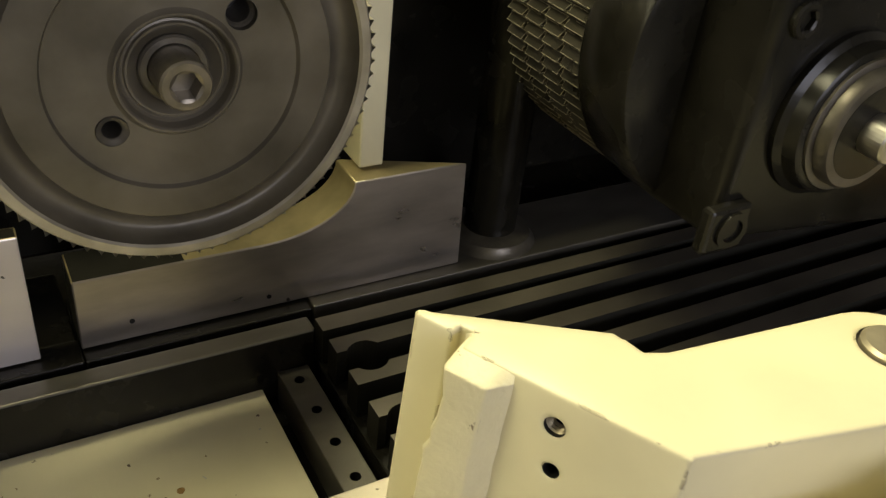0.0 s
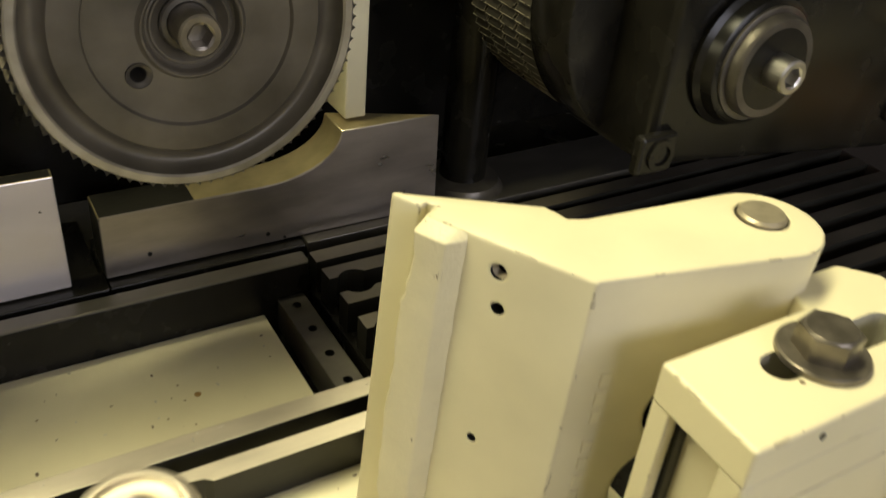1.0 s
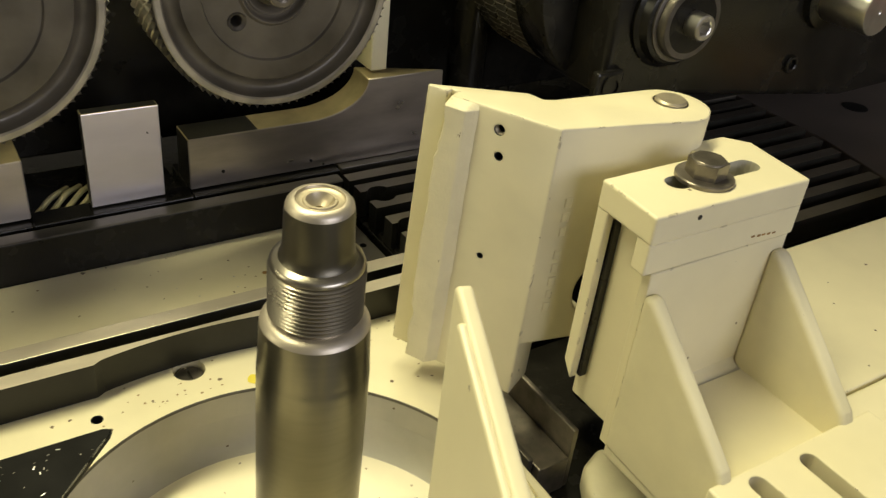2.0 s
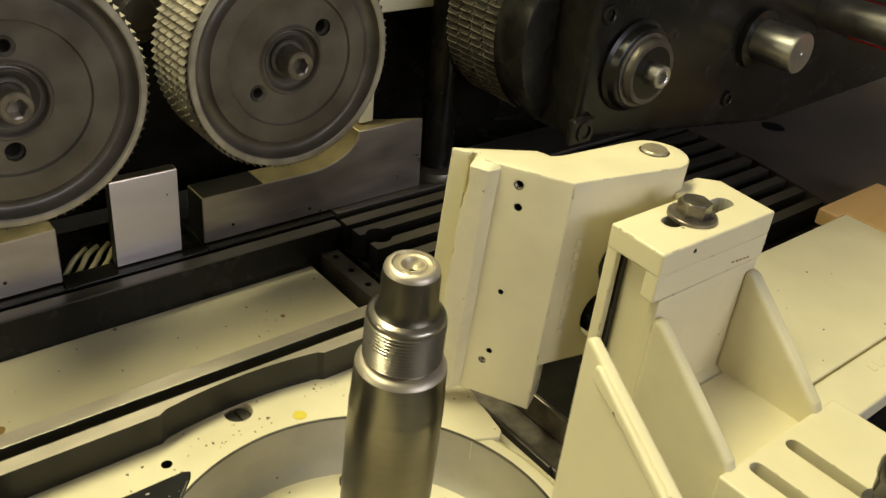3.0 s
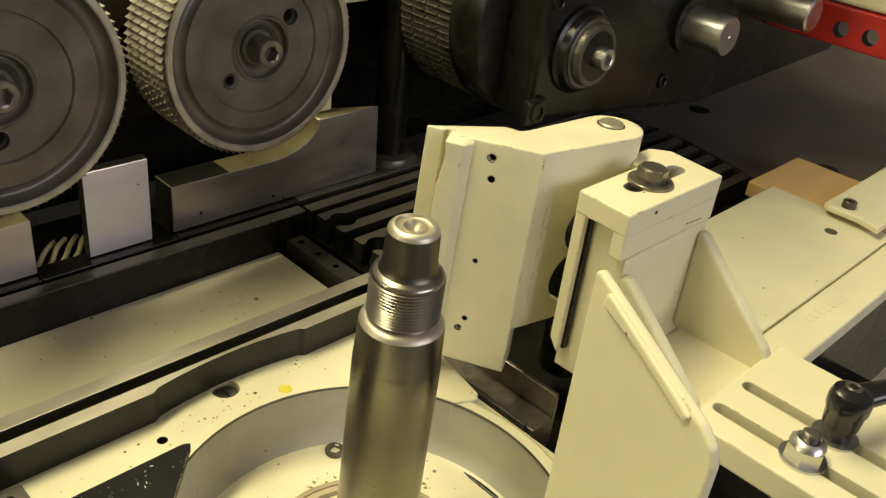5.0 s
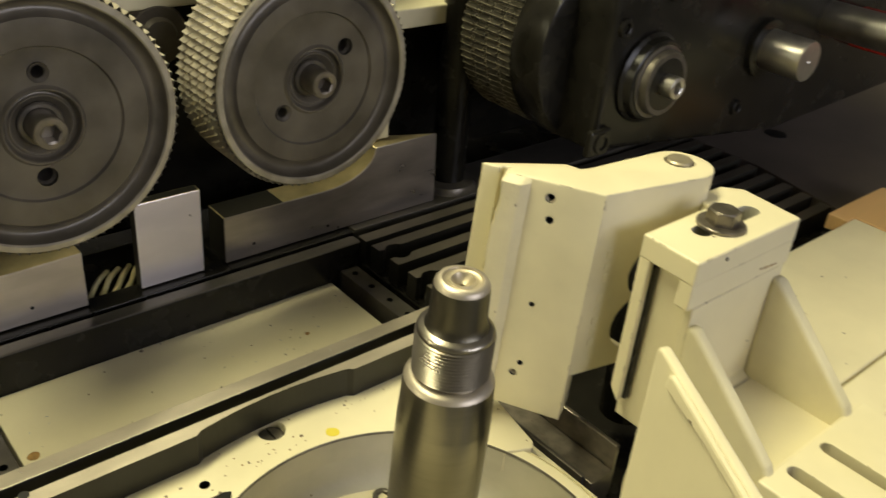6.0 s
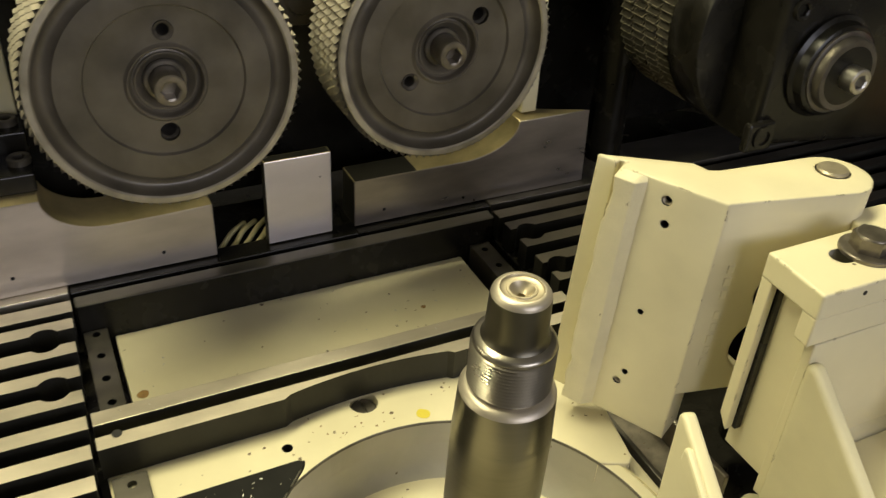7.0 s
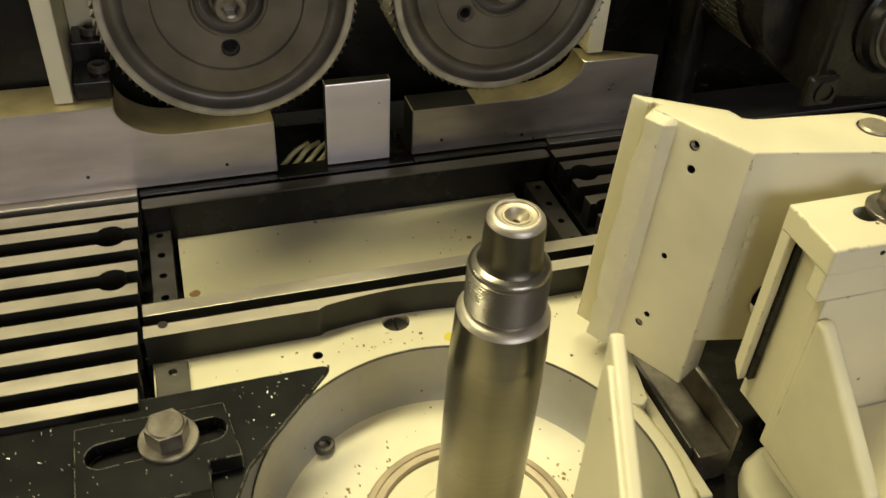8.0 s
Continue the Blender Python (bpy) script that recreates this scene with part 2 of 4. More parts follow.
def cut(ob, *cutters, inside=None):
    """Takes cutter meshes away from ob for good; inside: the material of the cut faces."""
    for c in cutters:
        tool = part("cutter", c, inside or ob.data.materials[0], ob.parent)
        md = ob.modifiers.new("cut", "BOOLEAN")
        md.object, md.operation, md.solver = tool, "DIFFERENCE", "EXACT"
        md.material_mode = "TRANSFER"
        dg = bpy.context.evaluated_depsgraph_get()
        me = bpy.data.meshes.new_from_object(ob.evaluated_get(dg))
        ob.modifiers.clear()
        old = ob.data
        ob.data = me
        if any(p.use_smooth for p in me.polygons):
            me.set_sharp_from_angle(angle=radians(20))
        bpy.data.meshes.remove(old)
        bpy.data.objects.remove(tool)
    return ob


def weld_on(ob, bm):
    """Joins a second solid to ob for good."""
    tool = part("cutter", bm, ob.data.materials[0], ob.parent)
    md = ob.modifiers.new("weld", "BOOLEAN")
    md.object, md.operation, md.solver = tool, "UNION", "EXACT"
    me = bpy.data.meshes.new_from_object(ob.evaluated_get(bpy.context.evaluated_depsgraph_get()))
    ob.modifiers.clear()
    ob.data = me
    bpy.data.objects.remove(tool)


def rounded(ob, r, seg):
    """Rounds the outer edges of a joined solid."""
    bm = bmesh.new()
    bm.from_mesh(ob.data)
    bmesh.ops.remove_doubles(bm, verts=bm.verts, dist=0.0004)
    bmesh.ops.dissolve_limit(bm, angle_limit=radians(3), verts=bm.verts, edges=bm.edges)
    es = [e for e in bm.edges if len(e.link_faces) == 2 and e.is_convex and e.calc_face_angle(0) > radians(28)]
    bmesh.ops.bevel(bm, geom=es, offset=r, segments=seg, affect="EDGES", profile=0.5, clamp_overlap=True)
    bm.to_mesh(ob.data)
    bm.free()
    for p in ob.data.polygons:
        p.use_smooth = True
    ob.data.set_sharp_from_angle(angle=radians(40))


def hexagon(r, turn=0):
    return [(r * math.cos(radians(60 * i + turn)), r * math.sin(radians(60 * i + turn))) for i in range(6)]


def cyl(r, a, b, m=Matrix(), n=32):
    return lathe([(0, a), (r, a), (r, b), (0, b)], m, n)


FRONT = pose(0, 0, 0, 90, 0, 0)  # turns z towards -y


def hex_bolt(label, m, r=0.009, h=0.009, washer=0.014, group="", material=None, turn=10):
    """Hexagon head on a washer; stands on z = 0."""
    t = thing("hex_bolt", label, "bolt", group)
    w = part("washer", lathe([(0.004, 0), (washer, 0), (washer, 0.0018), (washer - 0.0006, 0.0024), (0.004, 0.0024)], n=40), material or HEXBOLT, t, smooth=True)
    hd = prism(hexagon(r, turn), 0.0024, 0.0024 + h, r=0.0)
    head = part("head", hd, material or HEXBOLT, t)
    part("head_chamfer", lathe([(r * 0.86, h + 0.0020), (r * 0.84, h + 0.0026), (r * 0.78, h + 0.0032), (0, h + 0.0032)], n=36), material or HEXBOLT, head, smooth=True)
    t.matrix_world = m
    return t


def socket_screw_mesh(r, h, m):
    """Cap screw head along z with a hexagonal socket."""
    bm = bmesh.new()
    n = 36
    hr = r * 0.58

    def ring(rad, z, hexa=False):
        out = []
        for i in range(n):
            a = 2 * math.pi * i / n
            k = math.cos(math.pi / 6) / math.cos((a % (math.pi / 3)) - math.pi / 6) if hexa else 1
            out.append(bm.verts.new((rad * k * math.cos(a), rad * k * math.sin(a), z)))
        return out
    rings = [ring(r, 0), ring(r, h - 0.0008), ring(r - 0.0008, h), ring(hr * 1.12, h), ring(hr, h - 0.0006, True), ring(hr, h - r * 0.9, True)]
    for a, b in zip(rings, rings[1:]):
        for i in range(n):
            j = (i + 1) % n
            bm.faces.new((a[i], a[j], b[j], b[i]))
    bm.faces.new(rings[-1])
    return moved(bm, m)


# ---- workshop shell: unseen room added to close the scene and bounce light ----
def shell(name, bm, material, label, category):
    return tagged(part(name, bm, material), label, category, kind="structure")


shell("floor", box(-3.2, 4.2, -3.2, 3.2, -0.95, -0.85, 0), CONCRETE, "grey concrete workshop floor under the machine", "floor")
shell("ceiling", box(-3.2, 4.2, -3.2, 3.2, 2.4, 2.5, 0), WALLMAT, "unseen pale ceiling added to bounce light", "ceiling")
shell("wall_north", box(-3.2, 4.2, 3.2, 3.3, -0.85, 2.4, 0), WALLMAT, "unseen pale wall added to bounce light", "wall")
shell("wall_south", box(-3.2, 4.2, -3.3, -3.2, -0.85, 2.4, 0), WALLMAT, "unseen pale wall added to bounce light", "wall")
shell("wall_west", box(-3.3, -3.2, -3.2, 3.2, -0.85, 2.4, 0), WALLMAT, "unseen pale wall added to bounce light", "wall")
shell("wall_east", box(4.2, 4.3, -3.2, 3.2, -0.85, 2.4, 0), WALLMAT, "unseen pale wall added to bounce light", "wall")

win = tagged(new("unseen_opening_south"), "added window frame round the unseen south fill light", "window", kind="structure")
win2 = tagged(new("unseen_opening_west"), "added window frame round the unseen west fill light", "window", kind="structure")
# West frame is likewise added round its fill lamp, out of view.
for y0, y1, z0, z1 in ((0.58, 0.65, 0.40, 1.70), (2.85, 2.92, 0.40, 1.70), (0.65, 2.85, 0.40, 0.46), (0.65, 2.85, 1.64, 1.70)):
    part("opening_frame", box(-3.2, -3.14, y0, y1, z0, z1, 0.003), WHITE, win2)
# South frame is added round the fill lamp and never in view.
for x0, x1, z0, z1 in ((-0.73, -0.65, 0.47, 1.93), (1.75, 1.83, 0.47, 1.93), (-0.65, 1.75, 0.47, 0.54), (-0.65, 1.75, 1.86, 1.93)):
    part("opening_frame", box(x0, x1, -3.2, -3.14, z0, z1, 0.003), WHITE, win)

# ---- machine bed ----
BED = 0.040
base = thing("planing_machine", "cream-painted cast planing machine body with a dark oily inside", "machine")
part("plinth", box(-0.9, 1.6, -0.12, 0.9, -0.85, -0.12, 0.004), CREAM, base)
part("bed_web", box(-0.9, -0.176, 0.10, 0.60, -0.12, 0.018, 0.001), BLACK, base)
part("bed_web", box(0.160, 1.6, 0.205, 0.60, -0.12, 0.018, 0.001), BLACK, base)
part("bed_web", box(0.31, 1.6, 0.128, 0.2045, -0.12, 0.018, 0.001), BLACK, base)
part("pit_wall", box(-0.175, 0.1595, 0.244, 0.60, -0.12, -0.004, 0.001), BLACK, base)


def slat(x0, x1, y0, y1, notches, z0=0.018, z1=BED):
    """One bed slat along x; notches: (x, side) half-round bites in its edges, side -1 front, 1 back."""
    pts = [(x0, y0)]
    for cx, side in sorted(n for n in notches if n[1] < 0):
        pts += arc(cx, y0 - 0.006, 0.0105, 145, 35, 8)
    pts += [(x1, y0), (x1, y1)]
    for cx, side in sorted((n for n in notches if n[1] > 0), reverse=True):
        pts += arc(cx, y1 + 0.006, 0.0105, 325, 215, 8)
    pts += [(x0, y1)]
    return prism(pts, z0, z1)


table_left = thing("slotted_table", "worn bare-steel machine table of parallel slats with T-slots", "machine table")
table_right = thing("slotted_table", "oily dark slotted steel machine table beside the gearbox", "machine table")
SLATS = [0.3135 - 0.0241 * i for i in range(7)]
for i, yc in enumerate(SLATS):
    n = {0: [(-0.188, 1)], 1: [(-0.187, -1)], 2: [(-0.187, 1)]}.get(i, [])
    dark_flanked(part("slat", slat(-0.9, -0.170 - 0.0008 * i, yc - 0.0056, yc + 0.0056, n), SLAT, table_left), SIDE)
dark_flanked(part("slat", slat(-0.9, -0.169, 0.334, 0.345, [(-0.188, -1)]), SLAT, table_left), SIDE)
dark_flanked(part("slat", slat(-0.9, -0.168, 0.352, 0.365, []), SLAT, table_left), SIDE)
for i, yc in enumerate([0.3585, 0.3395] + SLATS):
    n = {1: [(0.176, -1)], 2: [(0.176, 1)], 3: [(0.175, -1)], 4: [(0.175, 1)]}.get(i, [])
    dark_flanked(part("slat", slat(0.162 if yc > 0.215 else 0.312, 0.625 - 0.0045 * max(0, i - 3), yc - 0.0058, yc + 0.0058, n), OILTABLE, table_right), SIDE)
outfeed = thing("outfeed_table", "dark smooth cast outfeed table beyond the slots", "machine table")
part("top", prism([(0.6255, 0.375), (0.6255, 0.262), (0.598, 0.128), (0.598, 0.0), (1.9, 0.0), (1.9, 0.60), (0.91, 0.60), (0.91, 0.375)], 0.0, BED, r=0.001), TABLE, outfeed)
# Flat black discs stand in for the shaded screw recesses.
for hx, hy in ((0.731, 0.305), (0.700, 0.122)):
    part("recess_disc", cyl(0.013, BED, BED + 0.0006, pose(hx, hy, 0), 28), HOLE, outfeed)

# ledges under the fence rails
ledge = thing("back_ledge", "glossy oiled dark steel ledge in front of the fence rails", "machine ledge")
dark_flanked(part("bar", box(-0.166, 0.1592, 0.3555, 0.3685, -0.004, BED, 0.0016, 3), DARKSTEEL, ledge), BLACK)
part("strip", box(-0.9, -0.168, 0.3745, 0.430, 0.012, BED, 0.0008), SLAT, ledge)
part("strip", box(-0.167, -0.0625, 0.3745, 0.430, 0.012, BED - 0.001, 0.0008), BLACK, ledge)
part("strip", box(-0.0622, 0.0468, 0.3745, 0.3935, 0.012, BED - 0.001, 0.0008), BLACK, ledge)
part("strip", box(0.0471, 0.1645, 0.3745, 0.430, 0.012, BED - 0.001, 0.0008), BLACK, ledge)
part("cable_tray", box(-0.0620, 0.0465, 0.3940, 0.4690, -0.0038, 0.030, 0.0008), BLACK, ledge, "dark tray behind the block")
part("strip", box(0.1655, 0.9, 0.3745, 0.430, 0.012, BED, 0.0008), DARKSTEEL, ledge)

# plate in the table gap
plate = thing("gap_plate", "cream-painted flat plate with specks in the table gap", "plate")
part("panel", box(-0.1445, 0.129, 0.262, 0.3550, -0.004, 0.009, 0.0008), CREAM_SPECK, plate)


def hole_strip(x0, x1, y0, y1, holes, z):
    t = thing("drilled_strip", "short drilled dark steel strip at the table gap's end", "steel strip", "drilled strips")
    ob = part("bar", box(x0, x1, y0, y1, -0.004, z, 0.0006), DARKSTEEL, t)
    cut(ob, *[cyl(0.0028, z - 0.008, z + 0.01, pose(hx, hy, 0), 20) for hx, hy in holes], inside=HOLE)
    return t


hole_strip(-0.1645, -0.1485, 0.262, 0.3550, [(-0.1565, 0.2775 + 0.0240 * i) for i in range(4)], 0.018)
hole_strip(0.1375, 0.1545, 0.262, 0.3550, [(0.146, 0.2725 + 0.0241 * i) for i in range(4)], 0.018)
hole_strip(-0.1665, -0.1465, 0.170, 0.2125, [(-0.156, 0.2045)], 0.0185)

# bars between gap and spindle well
bar1 = thing("guide_bar", "long narrow worn steel guide bar along the table gap", "steel bar")
dark_flanked(part("bar", box(-0.170, 0.1592, 0.2395, 0.2515, 0.012, BED - 0.003, 0.0006), SLAT, bar1), SIDE)
part("rib", box(-0.168, 0.1575, 0.2410, 0.2505, -0.004, 0.0118, 0.0004), SIDE, bar1, "dark rib under the bar")
bar2 = thing("cut_bar", "steel bar hollowed by the cutter's swing", "steel bar")
SX, SY = 0.001, 0.068
hollow = [(-0.0610, 0.2180), (-0.0565, 0.2208)] + [(-0.057 + 0.0054 * i, 0.2208 + 0.0050 * (1 - ((i - 10) / 10) ** 2)) for i in range(1, 20)] + [(0.0515, 0.2208), (0.0550, 0.2180)]
dark_flanked(part("bar", prism([(-0.170, 0.2180)] + hollow + [(0.1592, 0.2180), (0.1592, 0.2285), (-0.170, 0.2285)], 0.0146, BED - 0.002, r=0.0), SLAT, bar2), SIDE)

# spindle well casting
well = thing("spindle_well", "cream-painted casting with a deep round spindle well and slotted screw", "casting")
WR, WX, WY = 0.1190, -0.006, 0.0715


deck = prism([(-0.168, 0.2385), (0.130, 0.2385), (0.138, 0.165), (0.127, 0.112), (0.122, 0.108), (0.100, 0.118), (0.100, -0.06), (-0.168, -0.06)], -0.004, 0.0145, r=0.001)
deck_ob = part("deck", deck, CREAM_SPECK, well)
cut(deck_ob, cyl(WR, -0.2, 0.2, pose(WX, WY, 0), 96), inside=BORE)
cut(deck_ob, cyl(0.0095, 0.004, 0.05, pose(-0.009, 0.2195, 0), 32))
cut(deck_ob, cyl(0.0034, 0.004, 0.05, pose(-0.066, 0.2005, 0), 16), inside=HOLE)
part("bore", lathe([(WR + 0.0012, 0.0128), (WR + 0.0002, 0.0118), (WR + 0.0002, -0.018), (WR - 0.004, -0.026), (WR - 0.008, -0.029)], pose(WX, WY, 0), 96), BORE, well, "cream wall of the well with shade in its colour", smooth=True)
part("bowl", lathe([(WR - 0.008, -0.029), (WR - 0.012, -0.031), (0.060, -0.032), (0.0, -0.032), (0.0, -0.09), (WR + 0.012, -0.09), (WR + 0.012, 0.012)], pose(WX, WY, 0), 96), CREAM_SPECK, well, smooth=True)
part("rim", lathe([(WR + 0.0015, 0.0), (WR + 0.0015, 0.0118), (WR + 0.003, 0.0125), (WR + 0.010, 0.0125), (WR + 0.012, 0.0105), (WR + 0.012, -0.02)], pose(WX, WY, 0), 96), CREAM, well, smooth=True)
part("rim_edge", lathe([(WR - 0.0003, 0.0132), (WR - 0.0004, 0.0141), (WR + 0.0001, 0.0147), (WR + 0.0006, 0.0147)], pose(WX, WY, 0), 96), BOLT, well, "thin dark ring round the well rim", smooth=True)
scr = part("slotted_screw", lathe([(0, 0.0075), (0.0078, 0.0075), (0.0085, 0.0065), (0.0085, 0.0)], pose(-0.009, 0.2195, 0.003), 32), BOLT, well, "dark slotted screw", smooth=True)
cut(scr, box(-0.0099, -0.0081, 0.20, 0.24, 0.0085, 0.02, 0))
part("drain_screw", socket_screw_mesh(0.0068, 0.004, pose(-0.071, 0.161, -0.0290)), BOLT, well, "dark socket screw")
part("drain_screw", socket_screw_mesh(0.0068, 0.004, pose(0.043, 0.164, -0.0318)), BOLT, well, "dark socket screw")
LEAN_BASE = SY + 0.0085
part("bearing_flange", lathe([(0.054, -0.031), (0.0555, -0.0285), (0.0585, -0.0280), (0.0590, -0.0290), (0.0600, -0.0290), (0.0605, -0.0280), (0.0640, -0.0285), (0.0655, -0.0300), (0.0655, -0.034)], pose(SX, LEAN_BASE + 0.004, 0), 64), BRONZE, well, "dull brown ring round the spindle foot", smooth=True)
part("bearing_cover", lathe([(0, -0.0270), (0.034, -0.0270), (0.036, -0.030), (0.055, -0.0305)], pose(SX, LEAN_BASE + 0.002, 0), 64), CREAM_ROUGH, well, smooth=True)

# spindle, leaning a little
spindle = thing("spindle", "turned steel cutter spindle with threaded neck and centred end", "spindle")
spindle.matrix_world = pose(SX, SY, 0.2095, 2.0, 0, 0)
DROP = pose(0, 0, -0.2095)
part("shank", lathe([(0, -0.060), (0.0237, -0.060), (0.0235, 0.05), (0.0233, 0.118), (0.0232, 0.1290), (0.0231, 0.1310), (0.0229, 0.1330)], DROP, 72), TURNED, spindle, smooth=True)
part("collar", lathe([(0.0229, 0.1330), (0.0221, 0.1515), (0.0219, 0.1535)], DROP, 72), TURNED, spindle, smooth=True)
# Light on the upward chamfer is painted by using the paler slat steel.
part("collar_chamfer", lathe([(0.0219, 0.1535), (0.0214, 0.1546), (0.0203, 0.1558), (0.0190, 0.1566), (0.0172, 0.1570)], DROP, 72), SLAT, spindle, "chamfer of the collar with its light put into paler steel", smooth=True)
th = [(0.0172, 0.1565), (0.0172, 0.1584)]
z = 0.1586
while z < 0.1795:
    th += [(0.0173, z), (0.0187, z + 0.0007), (0.0189, z + 0.0009), (0.0187, z + 0.0011), (0.0173, z + 0.0018)]
    z += 0.00185
th += [(0.0184, 0.1814), (0.0184, 0.1820), (0.0180, 0.1830), (0.0172, 0.1838), (0.0150, 0.1846)]
part("thread", lathe(th, DROP, 96), THREAD, spindle, "fine steel thread", smooth=True)
part("nose", lathe([(0.0152, 0.1844), (0.0142, 0.1856), (0.0137, 0.1885), (0.0135, 0.1920), (0.0131, 0.2045), (0.0128, 0.2062)], DROP, 64), NOSE, spindle, "dark nose of the spindle", smooth=True)
part("nose_end", lathe([(0.0128, 0.2062), (0.0124, 0.2076), (0.0115, 0.2088), (0.0100, 0.2094), (0.0093, 0.2094)], DROP, 64), SLAT, spindle, "bright rounded end", smooth=True)
part("centre_bore", lathe([(0.0093, 0.2094), (0.0090, 0.2085), (0.0084, 0.2082), (0.0066, 0.2082), (0.0062, 0.2087), (0.0054, 0.2087), (0.0050, 0.2080), (0.0030, 0.2058), (0.0017, 0.2050), (0.0015, 0.2000), (0.0, 0.1990)], DROP, 64), RECESS, spindle, "matt tan centre bore", smooth=True)


# fence rails
def rail(name, poly, label, shear=0.0, hole_discs=(), face=None):
    t = thing(name, label, "fence rail", "fence rails")
    bm = prism(poly, 0.383, 0.410 if shear else 0.425, "y")
    if shear:
        xm = max(v.co.x for v in bm.verts)
        for v in bm.verts:
            if v.co.x > xm - 0.004 and v.co.y > 0.4:
                v.co.x -= shear
    soften(bm, 0.0007, 1)
    bright_front(part("bar", bm, face or STEEL, t, smooth=True), SIDE)
    # Tiny black discs stand in for holes in the rail's face.
    for hx, hz in hole_discs:
        part("hole_disc", cyl(0.0013, 0.0, 0.0006, pose(hx, 0.383, hz) @ FRONT, 12), HOLE, t, "small black disc drawn as a hole in the face")
    return t


sc = [(-0.062, BED), (-0.062, 0.084), (-0.100, 0.0828)] + [(-0.132 - 0.041 * math.sin(radians(6 * i)), 0.110 - 0.0275 * math.cos(radians(6 * i))) for i in range(16)] + [(-0.9, 0.110), (-0.9, BED)]
rail("fence_rail", sc, "ground steel fence rail with a scooped wheel clearance", 0, ((-0.20, 0.055), (-0.10, 0.052)), RAILSTEEL)
sc = [(0.047, BED), (0.047, 0.0805), (0.100, 0.0805)] + [(0.140 + 0.051 * math.sin(radians(6 * i)), 0.1085 - 0.028 * math.cos(radians(6 * i))) for i in range(16)] + [(0.259, 0.1088), (0.262, BED)]
rail("fence_rail", sc, "ground steel fence rail with a pointed end and scooped clearance", 0.066, ((0.072, 0.051), (0.143, 0.047)), MIRROR_DARK)
blk = thing("fence_block", "bright ground steel block between the fence rails", "steel block")
bright_front(part("block", box(-0.0225, 0.0285, 0.383, 0.3925, BED, 0.1105, 0.0008), STEEL, blk), SIDE)

# back of the machine
back = thing("machine_column", "black oily machine column behind the feed wheels", "machine column")
part("panel", box(-0.9, 1.6, 0.470, 0.60, 0.041, 0.36, 0.003), BLACK, back)
part("side_cheek", box(-0.9, -0.215, 0.430, 0.4695, 0.041, 0.36, 0.002), BLACK, back)
for x0, x1 in ((0.1975, 0.2115), (-0.2115, -0.199)):
    g = thing("guard_plate", "cream-painted upright guard plate edge on the fence rail", "guard", "guard plates")
    part("plate", box(x0, x1, 0.393, 0.470, 0.1105, 0.34, 0.001), CREAM_ROUGH, g)
    if x0 < 0:
        part("side_panel", box(x1 + 0.0005, x1 + 0.024, 0.4630, 0.4695, 0.1105, 0.34, 0.001), CREAM_ROUGH, g)
hood = thing("feed_hood", "cream-painted hood above the feed wheels", "hood")
part("panel", box(-0.199, 0.1975, 0.425, 0.4695, 0.234, 0.34, 0.002), CREAM_ROUGH, hood)
part("flange", box(0.2125, 0.335, 0.408, 0.4695, 0.199, 0.216, 0.0015), CREAM_ROUGH, hood)


def toothed(R, y0, y1, teeth, rows, parent, material=None):
    """Knurled tread: saw teeth along the axis, in rows parted by grooves."""
    bm = bmesh.new()
    w = (y1 - y0) / rows
    prof = []
    for k in range(rows):
        a = y0 + k * w
        prof += [(a + 0.0002, -0.0026), (a + 0.0014, 0.0), (a + w - 0.0014, 0.0), (a + w - 0.0002, -0.0026)]
    prof[0] = (y0, 0.0)
    cols = []
    n = teeth * 3
    for i in range(n):
        ph = i % 3
        a = 2 * math.pi * (i // 3 + (0.0, 0.62, 0.80)[ph]) / teeth
        col = []
        for y, d in prof:
            top = R + d
            r = (R - 0.0030, top, R - 0.0030)[ph] if d == 0 else R - 0.0030
            col.append(bm.verts.new((r * math.cos(a), y, r * math.sin(a))))
        cols.append(col)
    for i in range(n):
        a, b = cols[i], cols[(i + 1) % n]
        for k in range(len(prof) - 1):
            bm.faces.new((a[k], a[k + 1], b[k + 1], b[k]))
    return part("tread", bm, material or RIM, parent, "toothed bare-metal tread")


